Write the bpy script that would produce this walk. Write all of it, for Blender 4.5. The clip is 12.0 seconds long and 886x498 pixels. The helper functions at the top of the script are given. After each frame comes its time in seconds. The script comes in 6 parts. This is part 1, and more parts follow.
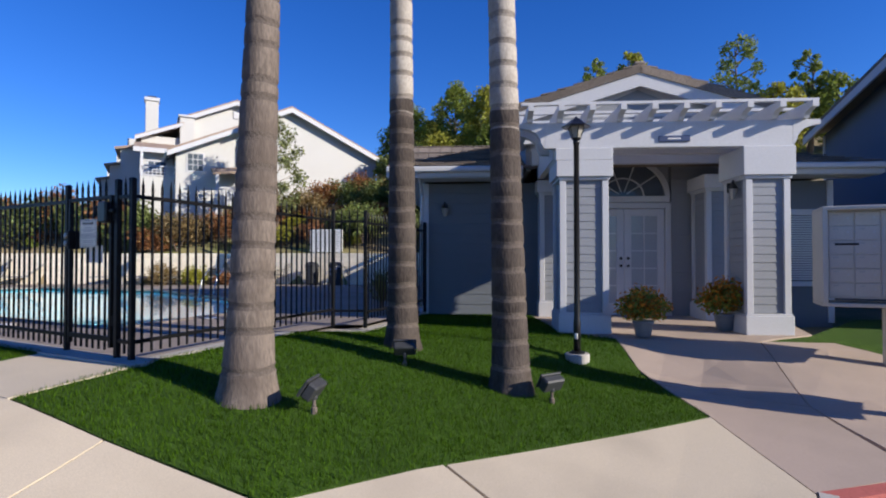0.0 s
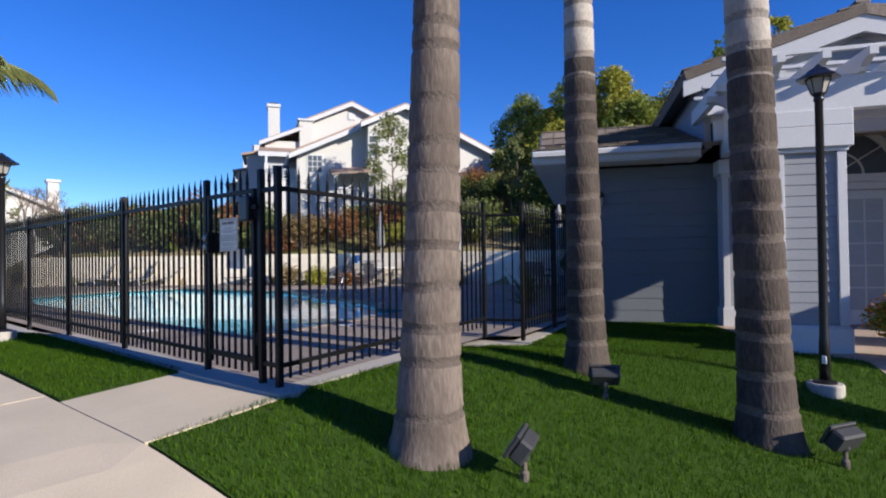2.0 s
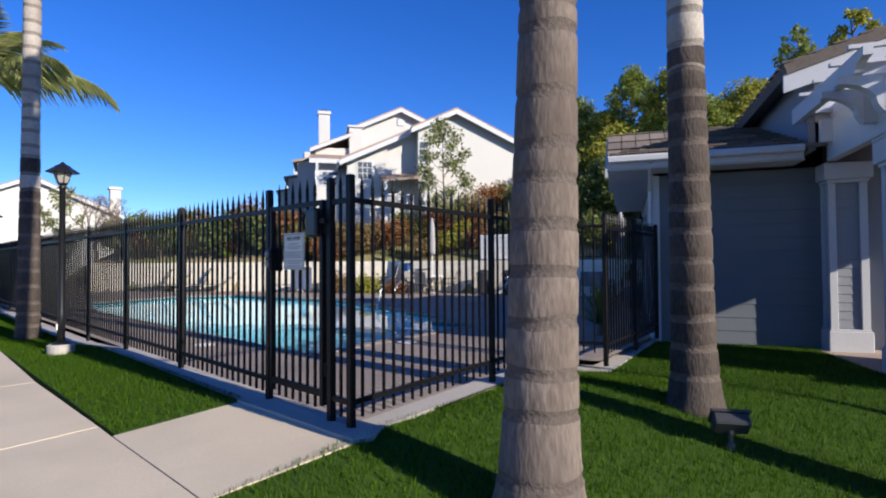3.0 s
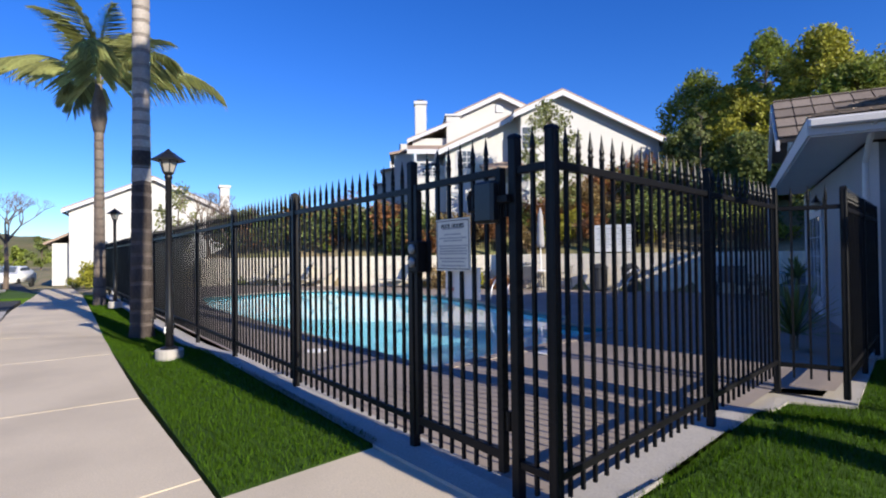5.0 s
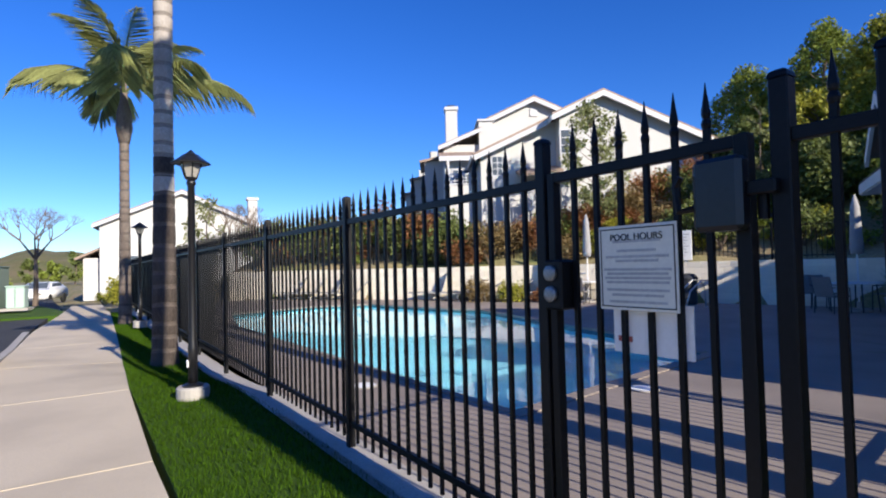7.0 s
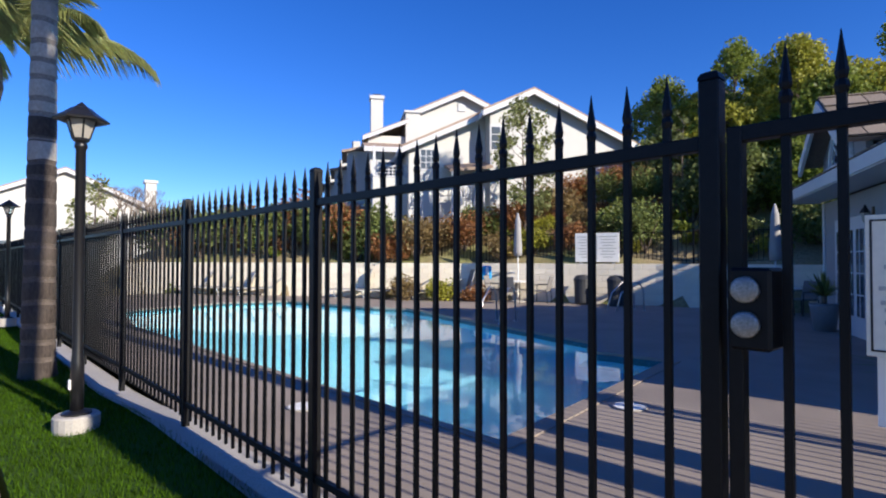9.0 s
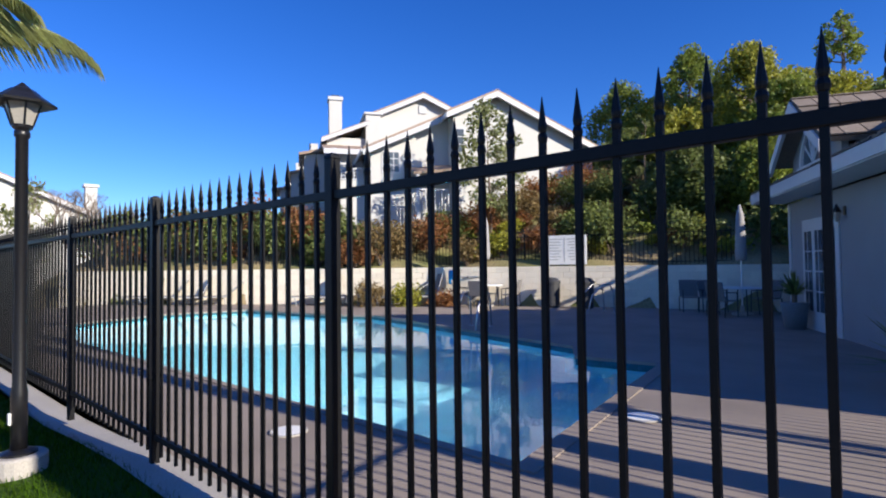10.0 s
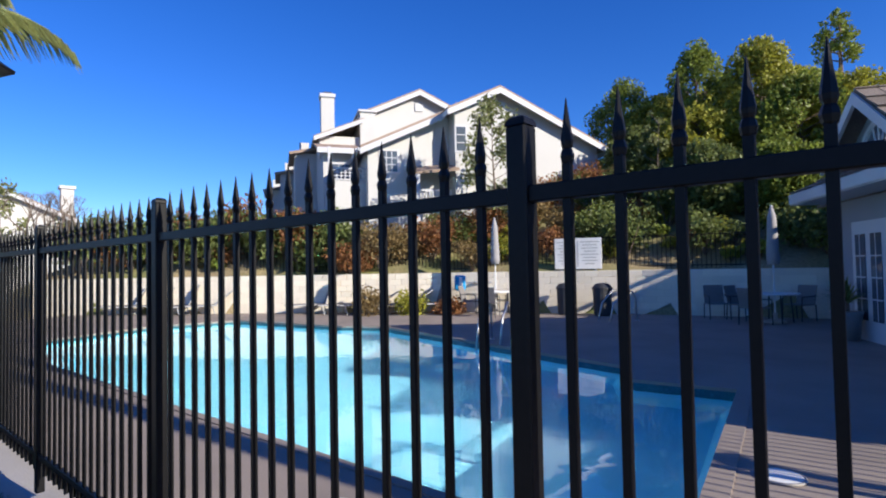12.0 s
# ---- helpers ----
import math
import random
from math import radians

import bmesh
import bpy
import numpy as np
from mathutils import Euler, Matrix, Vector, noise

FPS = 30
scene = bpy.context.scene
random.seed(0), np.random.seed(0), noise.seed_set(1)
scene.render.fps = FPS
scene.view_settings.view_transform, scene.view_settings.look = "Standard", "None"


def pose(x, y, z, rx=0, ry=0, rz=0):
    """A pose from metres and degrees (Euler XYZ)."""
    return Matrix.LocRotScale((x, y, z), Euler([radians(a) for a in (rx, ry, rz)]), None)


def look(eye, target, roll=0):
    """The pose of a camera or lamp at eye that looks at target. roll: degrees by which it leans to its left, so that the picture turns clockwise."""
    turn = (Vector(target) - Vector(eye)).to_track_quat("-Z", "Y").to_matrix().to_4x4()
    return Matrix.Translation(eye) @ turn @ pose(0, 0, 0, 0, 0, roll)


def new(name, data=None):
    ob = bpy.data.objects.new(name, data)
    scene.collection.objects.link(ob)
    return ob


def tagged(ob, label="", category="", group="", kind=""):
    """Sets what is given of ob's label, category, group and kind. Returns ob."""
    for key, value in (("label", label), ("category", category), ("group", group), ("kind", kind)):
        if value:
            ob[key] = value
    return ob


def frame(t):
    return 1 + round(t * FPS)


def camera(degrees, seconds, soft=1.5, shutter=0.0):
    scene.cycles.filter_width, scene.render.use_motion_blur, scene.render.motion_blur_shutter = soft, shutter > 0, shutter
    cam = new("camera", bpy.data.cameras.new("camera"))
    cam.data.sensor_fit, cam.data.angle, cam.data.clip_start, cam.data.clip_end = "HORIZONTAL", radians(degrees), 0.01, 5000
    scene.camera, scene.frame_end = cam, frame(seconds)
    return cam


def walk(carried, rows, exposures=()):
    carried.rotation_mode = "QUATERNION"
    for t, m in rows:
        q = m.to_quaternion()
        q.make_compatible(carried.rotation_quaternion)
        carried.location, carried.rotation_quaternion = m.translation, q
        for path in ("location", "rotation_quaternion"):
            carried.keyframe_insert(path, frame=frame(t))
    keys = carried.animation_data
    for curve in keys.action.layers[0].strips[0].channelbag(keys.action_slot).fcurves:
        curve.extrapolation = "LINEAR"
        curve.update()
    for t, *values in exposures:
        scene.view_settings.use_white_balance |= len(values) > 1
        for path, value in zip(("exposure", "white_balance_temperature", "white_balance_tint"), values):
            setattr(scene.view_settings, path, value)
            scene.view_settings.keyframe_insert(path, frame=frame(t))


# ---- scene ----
cam = camera(79.0, 12.0, 2.0)
PATH = [
    (0, (-0.09, 0.735, 1.078), (-1.048, 2.490, 1.113), 0.0),
    (0.5, (-0.458, 0.904, 1.078), (-1.49, 2.616, 1.118), -0.1),
    (1, (-0.839, 1.074, 1.098), (-1.945, 2.74, 1.136), -0.4),
    (1.5, (-1.197, 1.25, 1.104), (-2.39, 2.855, 1.136), -0.6),
    (2, (-1.549, 1.417, 1.125), (-2.82, 2.961, 1.151), -0.8),
    (2.5, (-1.918, 1.573, 1.191), (-3.257, 3.059, 1.221), -0.7),
    (3, (-2.234, 1.646, 1.25), (-3.624, 3.083, 1.298), -0.4),
    (5, (-3.725, 2.074, 1.283), (-5.331, 3.265, 1.308), -0.7),
    (5.5, (-4.059, 2.157, 1.316), (-5.71, 3.286, 1.354), -0.6),
    (6, (-4.437, 2.23, 1.328), (-6.111, 3.324, 1.384), -0.7),
    (6.5, (-4.742, 2.294, 1.357), (-6.412, 3.393, 1.424), -1.3),
    (7, (-4.993, 2.356, 1.368), (-6.65, 3.474, 1.43), -1.4),
    (9, (-6.105, 2.503, 1.396), (-7.56, 3.875, 1.439), 0.1),
    (9.5, (-6.422, 2.509, 1.394), (-7.808, 3.95, 1.446), -0.0),
    (10, (-6.733, 2.542, 1.393), (-8.067, 4.031, 1.452), -0.7),
    (10.5, (-7.078, 2.588, 1.411), (-8.398, 4.089, 1.481), -1.1),
    (11, (-7.41, 2.649, 1.443), (-8.706, 4.171, 1.513), -1.2),
    (11.5, (-7.683, 2.776, 1.48), (-8.985, 4.293, 1.542), -1.7),
    (12, (-8.02, 2.897, 1.545), (-9.309, 4.425, 1.607), -1.1),
]
EXPOSURES = [(0.0, 0.55, 5700, 10), (3.0, 0.66, 5750, 10), (6.0, 0.75, 5800, 10), (9.0, 0.75, 5800, 10), (12.0, 0.70, 5700, 10)]
walk(cam, [(t, look(eye, target, roll)) for t, eye, target, roll in PATH], EXPOSURES)

# ---- world, sun ----
SUN_AZ, SUN_EL = 5.0, 23.0   # degrees: from +x towards +y, above the horizon
world = bpy.data.worlds.new("world")
scene.world = world
world.use_nodes = True
wn = world.node_tree
sky = wn.nodes.new("ShaderNodeTexSky")
sky.sky_type = 'NISHITA'
sky.sun_disc = False
sky.sun_elevation = radians(SUN_EL)
sky.sun_rotation = radians(90 - SUN_AZ)
sky.altitude = 200
sky.air_density = 1.0
sky.dust_density = 0.0
sky.ozone_density = 6.0
deep = wn.nodes.new("ShaderNodeHueSaturation")
deep.inputs["Saturation"].default_value = 1.18
deep.inputs["Hue"].default_value = 0.517
wn.links.new(sky.outputs[0], deep.inputs["Color"])
wn.links.new(deep.outputs[0], wn.nodes["Background"].inputs[0])
wn.nodes["Background"].inputs[1].default_value = 0.10
sun_data = bpy.data.lights.new("sun", 'SUN')
sun_data.energy = 5.0
sun_data.angle = radians(0.53)
sun_data.color = (1.0, 0.85, 0.64)
sun = new("sun", sun_data)
_to = Vector((math.cos(radians(SUN_EL)) * math.cos(radians(SUN_AZ)), math.cos(radians(SUN_EL)) * math.sin(radians(SUN_AZ)), math.sin(radians(SUN_EL))))
sun.matrix_world = look(_to * 60, (0, 0, 0))

# ---- materials ----


def material(name, base, rough=0.8, metal=0.0, vary=0.15, scale=6.0, fine=60.0, bump=0.2, bump_scale=0.01, spec=0.3, other=None, patch=0.5, stretch=(1, 1, 1), per_object=0.0, per_island=0.0):
    """A painted or raw surface: base colour broken up at two scales, with a fine relief."""
    m = bpy.data.materials.new(name)
    m.use_nodes = True
    n, l = m.node_tree.nodes, m.node_tree.links
    b = n["Principled BSDF"]
    b.inputs["Roughness"].default_value = rough
    b.inputs["Metallic"].default_value = metal
    b.inputs["Specular IOR Level"].default_value = spec
    co = n.new("ShaderNodeTexCoord")
    mp = n.new("ShaderNodeMapping")
    mp.inputs["Scale"].default_value = stretch
    l.new(co.outputs["Object"], mp.inputs[0])
    big = n.new("ShaderNodeTexNoise")
    big.inputs["Scale"].default_value = scale
    big.inputs["Detail"].default_value = 5
    small = n.new("ShaderNodeTexNoise")
    small.inputs["Scale"].default_value = fine
    small.inputs["Detail"].default_value = 4
    l.new(mp.outputs[0], big.inputs[0]), l.new(mp.outputs[0], small.inputs[0])
    dark = [c * (1 - vary) for c in base]
    light = [min(1, c * (1 + vary)) for c in base]
    ramp = n.new("ShaderNodeValToRGB")
    ramp.color_ramp.elements[0].position, ramp.color_ramp.elements[1].position = 0.3, 0.7
    ramp.color_ramp.elements[0].color, ramp.color_ramp.elements[1].color = (*dark, 1), (*light, 1)
    l.new(small.outputs[0], ramp.inputs[0])
    out = ramp.outputs[0]
    mix = n.new("ShaderNodeMix")
    mix.data_type = 'RGBA'
    second = other or [c * (1 - vary * 1.3) for c in base]
    mix.inputs[7].default_value = (*second, 1)
    mr = n.new("ShaderNodeMapRange")
    mr.inputs[1].default_value, mr.inputs[2].default_value, mr.inputs[4].default_value = 0.42, 0.68, patch
    l.new(big.outputs[0], mr.inputs[0]), l.new(mr.outputs[0], mix.inputs[0]), l.new(out, mix.inputs[6])
    out = mix.outputs[2]
    for amount, kind, slot in ((per_object, "ShaderNodeObjectInfo", "Random"), (per_island, "ShaderNodeNewGeometry", "Random Per Island")):
        if amount:
            info = n.new(kind)
            r2 = n.new("ShaderNodeMapRange")
            r2.inputs[3].default_value, r2.inputs[4].default_value = 1 - amount, 1 + amount
            hs = n.new("ShaderNodeHueSaturation")
            l.new(info.outputs[slot], r2.inputs[0]), l.new(r2.outputs[0], hs.inputs["Value"]), l.new(out, hs.inputs["Color"])
            out = hs.outputs[0]
    l.new(out, b.inputs["Base Color"])
    if bump:
        bp = n.new("ShaderNodeBump")
        bp.inputs["Strength"].default_value, bp.inputs["Distance"].default_value = bump, bump_scale
        l.new(small.outputs[0], bp.inputs["Height"]), l.new(bp.outputs[0], b.inputs["Normal"])
    return m


def leaf_material(name, base, vary=0.45, trans=0.4):
    m = material(name, base, 0.55, 0, 0.2, 1.5, 30, 0, spec=0.35, per_island=vary)
    n, l = m.node_tree.nodes, m.node_tree.links
    b = n["Principled BSDF"]
    t = n.new("ShaderNodeBsdfTranslucent")
    mx = n.new("ShaderNodeMixShader")
    mx.inputs[0].default_value = trans
    src = b.inputs["Base Color"].links[0].from_socket
    l.new(src, t.inputs[0])
    o = n["Material Output"]
    l.new(b.outputs[0], mx.inputs[1]), l.new(t.outputs[0], mx.inputs[2]), l.new(mx.outputs[0], o.inputs[0])
    return m


M_STUCCO = material("white_stucco", (0.54, 0.53, 0.51), 0.9, 0, 0.06, 0.5, 90, 0.3, 0.01)
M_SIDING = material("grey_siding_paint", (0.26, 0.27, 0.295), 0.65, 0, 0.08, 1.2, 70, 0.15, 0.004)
# Darker grey than the siding: the walls' shade is put into the colour.
M_WALLGREY = material("shaded_wall_grey", (0.155, 0.17, 0.19), 0.85, 0, 0.08, 0.7, 120, 0.35, 0.006)
M_BLUEGREY = material("blue_grey_stucco", (0.14, 0.17, 0.22), 0.9, 0, 0.08, 0.6, 90, 0.3, 0.006)
M_WHITE = material("white_trim_paint", (0.54, 0.54, 0.56), 0.5, 0, 0.05, 1.5, 40, 0.1, 0.003)
M_ROOF = material("brown_concrete_tile", (0.20, 0.165, 0.135), 0.85, 0, 0.25, 2.0, 40, 0.4, 0.008, per_object=0.25, per_island=0.25)
M_ROOF2 = material("tan_roof_tile", (0.36, 0.27, 0.21), 0.85, 0, 0.25, 2.0, 30, 0.4, 0.01, per_island=0.2)
M_CONCRETE = material("pale_concrete", (0.57, 0.485, 0.36), 0.9, 0, 0.10, 0.9, 110, 0.25, 0.004, other=(0.42, 0.355, 0.265), patch=0.6, per_object=0.05)
M_PINKWALK = material("pinkish_concrete", (0.40, 0.315, 0.255), 0.9, 0, 0.10, 0.9, 110, 0.25, 0.004, other=(0.31, 0.25, 0.205), patch=0.6, per_object=0.05)
M_DECK = material("pool_deck_concrete", (0.30, 0.25, 0.21), 0.9, 0, 0.10, 0.8, 90, 0.25, 0.004, other=(0.22, 0.185, 0.16), patch=0.7)
M_CURB = material("curb_concrete", (0.42, 0.39, 0.35), 0.9, 0, 0.15, 1.5, 80, 0.3, 0.005)
M_REDCURB = material("red_curb_paint", (0.42, 0.12, 0.10), 0.75, 0, 0.15, 3, 60, 0.3, 0.004)
M_ASPHALT = material("asphalt", (0.05, 0.05, 0.052), 0.9, 0, 0.3, 1.0, 160, 0.5, 0.006)
M_SOIL = material("dry_soil", (0.30, 0.235, 0.13), 0.95, 0, 0.3, 0.35, 12, 0.5, 0.03, other=(0.15, 0.17, 0.05), patch=0.9)
M_LAWN = material("lawn_turf", (0.046, 0.096, 0.003), 0.9, 0, 0.35, 1.3, 180, 0.6, 0.02, other=(0.030, 0.064, 0.003))
M_GRASS = leaf_material("grass_blade", (0.056, 0.115, 0.004), 0.55, 0.35)
M_GRASS.node_tree.nodes["Principled BSDF"].inputs["Specular IOR Level"].default_value = 0.08
M_BLACK = material("black_painted_steel", (0.005, 0.005, 0.006), 0.45, 0.0, 0.25, 3, 60, 0.15, 0.002, spec=0.22)
M_LAMPBLK = material("black_lamp_metal", (0.009, 0.009, 0.011), 0.35, 0.0, 0.25, 3, 60, 0.2, 0.003, spec=0.5)
M_TRUNK = material("palm_bark", (0.17, 0.138, 0.115), 0.9, 0, 0.28, 2.2, 26, 0.5, 0.015, other=(0.085, 0.066, 0.055), patch=0.9, stretch=(1.6, 1.6, 0.5))
# Bark pair: shade painted into the lower trunk, sun into the paler upper trunk.
M_TRUNK_SHADED = material("shaded_palm_bark", (0.052, 0.041, 0.035), 0.95, 0, 0.35, 2.4, 26, 0.6, 0.02, other=(0.11, 0.09, 0.077), patch=0.7, stretch=(1.6, 1.6, 0.6))
M_TRUNK_PALE = material("sunlit_pale_palm_bark", (0.40, 0.36, 0.315), 0.9, 0, 0.16, 2.5, 30, 0.4, 0.012, other=(0.24, 0.205, 0.175), patch=0.7, stretch=(1.2, 1.2, 0.7))
M_RING = material("palm_ring_scar", (0.112, 0.091, 0.077), 0.95, 0, 0.25, 4, 40, 0.6, 0.02)
M_RING_PALE = material("pale_palm_ring_scar", (0.23, 0.20, 0.172), 0.95, 0, 0.25, 4, 40, 0.6, 0.02)
M_FROND = leaf_material("palm_frond_leaf", (0.34, 0.36, 0.13), 0.35, 0.5)
M_BARK = material("tree_bark", (0.17, 0.13, 0.10), 0.95, 0, 0.3, 4, 30, 0.7, 0.02)
M_LEAF_A = leaf_material("leaf_mid_green", (0.21, 0.255, 0.04))
M_LEAF_B = leaf_material("leaf_yellow_green", (0.34, 0.335, 0.04))
M_LEAF_C = leaf_material("leaf_dark_green", (0.165, 0.20, 0.055))
M_LEAF_D = leaf_material("leaf_rust", (0.31, 0.145, 0.055))
M_LEAF_F = leaf_material("leaf_olive_brown", (0.25, 0.18, 0.075))
M_LEAF_E = leaf_material("leaf_pale", (0.22, 0.24, 0.09))
M_FLOWER = leaf_material("flower_orange", (0.50, 0.20, 0.02))
M_PLASTER = material("pool_plaster", (0.32, 0.73, 0.91), 0.7, 0, 0.06, 0.7, 40, 0.1, 0.004)
M_TILE = material("pool_waterline_tile", (0.05, 0.14, 0.17), 0.25, 0, 0.3, 8, 30, 0.1, 0.002)
M_BLOCK = material("cream_block_wall", (0.84, 0.76, 0.61), 0.9, 0, 0.08, 0.8, 60, 0.4, 0.008, per_object=0.06, per_island=0.07)
M_SIGN = material("cream_sign_plate", (0.70, 0.68, 0.58), 0.5, 0, 0.05, 3, 60, 0.05)
M_SIGNW = material("white_sign_plate", (0.80, 0.79, 0.76), 0.5, 0, 0.04, 3, 60, 0.05)
M_INK = material("black_sign_ink", (0.03, 0.03, 0.03), 0.6, 0, 0.2, 5, 60, 0)
M_INKGREY = material("grey_sign_ink", (0.42, 0.42, 0.40), 0.6, 0, 0.2, 5, 60, 0)
M_STEEL = material("brushed_steel", (0.55, 0.55, 0.54), 0.42, 1.0, 0.1, 4, 80, 0.1, 0.001)
M_PEWTER = material("worn_pewter", (0.30, 0.30, 0.30), 0.5, 0.8, 0.3, 60, 140, 0.15, 0.001)
M_GREYMETAL = material("grey_enamel_metal", (0.055, 0.056, 0.06), 0.5, 0.2, 0.15, 4, 60, 0.1)
M_FABRIC = material("grey_sling_fabric", (0.20, 0.19, 0.185), 0.85, 0, 0.15, 6, 160, 0.3, 0.002)
M_UMBRELLA = material("grey_canvas", (0.33, 0.32, 0.32), 0.9, 0, 0.12, 4, 120, 0.3, 0.003)
M_MAIL = material("mailbox_enamel", (0.52, 0.49, 0.44), 0.45, 0.1, 0.06, 3, 60, 0.08)
M_POT = material("grey_glazed_pot", (0.20, 0.22, 0.25), 0.45, 0, 0.15, 4, 50, 0.15)
M_BLUE = material("blue_plastic", (0.03, 0.28, 0.60), 0.4, 0, 0.1, 4, 60, 0.05)
M_CARPAINT = material("silver_car_paint", (0.55, 0.56, 0.58), 0.25, 0.5, 0.03, 3, 60, 0)
M_CARWHITE = material("white_car_paint", (0.78, 0.78, 0.77), 0.25, 0.0, 0.03, 3, 60, 0)
M_RUBBER = material("tyre_rubber", (0.025, 0.025, 0.025), 0.85, 0, 0.2, 4, 60, 0.2)
M_GREENBOX = material("green_utility_enamel", (0.16, 0.22, 0.17), 0.5, 0.1, 0.1, 3, 50, 0.1)
M_HILL = material("far_hill_scrub", (0.13, 0.13, 0.045), 0.95, 0, 0.4, 0.12, 2.0, 0.5, 0.2, other=(0.20, 0.155, 0.085), patch=0.8)
M_LAMPGLASS = material("frosted_lamp_glass", (0.34, 0.32, 0.28), 0.25, 0, 0.06, 8, 60, 0.05, spec=0.5)


def glass_material(name, tint=(0.9, 0.95, 1.0), dark=0.0):
    m = bpy.data.materials.new(name)
    m.use_nodes = True
    n, l = m.node_tree.nodes, m.node_tree.links
    b = n["Principled BSDF"]
    b.inputs["Base Color"].default_value = (*tint, 1)
    b.inputs["Roughness"].default_value = 0.03
    b.inputs["Transmission Weight"].default_value = 1.0 - dark
    b.inputs["IOR"].default_value = 1.45
    return m


M_CURTAIN = material("curtained_glass", (0.36, 0.38, 0.41), 0.12, 0, 0.06, 2.5, 40, 0, spec=0.5)
M_GLASS = glass_material("window_glass", (0.10, 0.12, 0.15), 0.85)


def water_material():
    m = bpy.data.materials.new("pool_water")
    m.use_nodes = True
    n, l = m.node_tree.nodes, m.node_tree.links
    b = n["Principled BSDF"]
    b.inputs["Base Color"].default_value = (0.80, 0.96, 1.0, 1)
    b.inputs["Roughness"].default_value = 0.015
    b.inputs["Transmission Weight"].default_value = 1.0
    b.inputs["IOR"].default_value = 1.33
    co = n.new("ShaderNodeTexCoord")
    t = n.new("ShaderNodeTexNoise")
    t.inputs["Scale"].default_value, t.inputs["Detail"].default_value = 1.6, 2
    bp = n.new("ShaderNodeBump")
    bp.inputs["Strength"].default_value, bp.inputs["Distance"].default_value = 0.10, 0.05
    l.new(co.outputs["Object"], t.inputs[0]), l.new(t.outputs[0], bp.inputs["Height"]), l.new(bp.outputs[0], b.inputs["Normal"])
    return m


M_WATER = water_material()

# ---- mesh helpers ----


def finish(bm, name, mat, smooth=False):
    me = bpy.data.meshes.new(name)
    bmesh.ops.recalc_face_normals(bm, faces=bm.faces)
    bm.to_mesh(me)
    bm.free()
    for m in (mat if isinstance(mat, (list, tuple)) else [mat]):
        me.materials.append(m)
    if smooth:
        me.polygons.foreach_set("use_smooth", [True] * len(me.polygons))
    return me


def raw(name, verts, faces, mat, smooth=False):
    me = bpy.data.meshes.new(name)
    me.from_pydata(verts, [], faces)
    me.materials.append(mat)
    if smooth:
        me.polygons.foreach_set("use_smooth", [True] * len(me.polygons))
    return me


def part(name, bm, mat, parent, label="", m=None, smooth=False):
    """Links a bmesh (or a mesh) as one object under a thing or a part."""
    me = bm if isinstance(bm, bpy.types.Mesh) else finish(bm, name, mat, smooth)
    ob = new(name, me)
    ob.parent = parent
    if m is not None:
        ob.matrix_basis = m
    return tagged(ob, label)


def thing(name, m, label, category, group="", kind=""):
    ob = new(name)
    ob.empty_display_size = 0.1
    ob.matrix_basis = m
    return tagged(ob, label, category, group, kind)


def solid(name, bm, mat, label, category, m=None, kind="", group="", smooth=False):
    me = bm if isinstance(bm, bpy.types.Mesh) else finish(bm, name, mat, smooth)
    ob = new(name, me)
    if m is not None:
        ob.matrix_basis = m
    return tagged(ob, label, category, group, kind)


def box(bm, x0, x1, y0, y1, z0, z1, bevel=0.0, m=None):
    r = bmesh.ops.create_cube(bm, size=1)
    vs = r["verts"]
    t = Matrix.Translation(((x0 + x1) / 2, (y0 + y1) / 2, (z0 + z1) / 2)) @ Matrix.Diagonal((abs(x1 - x0), abs(y1 - y0), abs(z1 - z0), 1))
    bmesh.ops.transform(bm, matrix=(m or Matrix()) @ t, verts=vs)
    if bevel:
        es = {e for v in vs for e in v.link_edges}
        bmesh.ops.bevel(bm, geom=list(es), offset=bevel, segments=1, affect='EDGES', clamp_overlap=True)
    return bm


def B(x0, x1, y0, y1, z0, z1, bevel=0.0):
    return box(bmesh.new(), x0, x1, y0, y1, z0, z1, bevel)


def lathe(bm, profile, seg=16, centre=(0, 0), cap=True):
    """profile: (radius, z) from the bottom up."""
    rings = []
    for r, z in profile:
        rings.append([bm.verts.new((centre[0] + r * math.cos(2 * math.pi * k / seg), centre[1] + r * math.sin(2 * math.pi * k / seg), z)) for k in range(seg)])
    for a, b in zip(rings, rings[1:]):
        for k in range(seg):
            bm.faces.new((a[k], a[(k + 1) % seg], b[(k + 1) % seg], b[k]))
    if cap:
        bm.faces.new(rings[0][::-1]), bm.faces.new(rings[-1])
    return bm


def tube(bm, points, radii, seg=6):
    """A tapered tube along points."""
    pts = [Vector(p) for p in points]
    rings = []
    for i, p in enumerate(pts):
        d = (pts[min(i + 1, len(pts) - 1)] - pts[max(i - 1, 0)]).normalized()
        side = d.cross(Vector((0.3, 0.9, 0.2))).normalized()
        up = d.cross(side)
        r = radii[i] if isinstance(radii, (list, tuple)) else radii
        rings.append([bm.verts.new(p + (side * math.cos(2 * math.pi * k / seg) + up * math.sin(2 * math.pi * k / seg)) * r) for k in range(seg)])
    for a, b in zip(rings, rings[1:]):
        for k in range(seg):
            bm.faces.new((a[k], a[(k + 1) % seg], b[(k + 1) % seg], b[k]))
    bm.faces.new(rings[0][::-1]), bm.faces.new(rings[-1])
    return bm


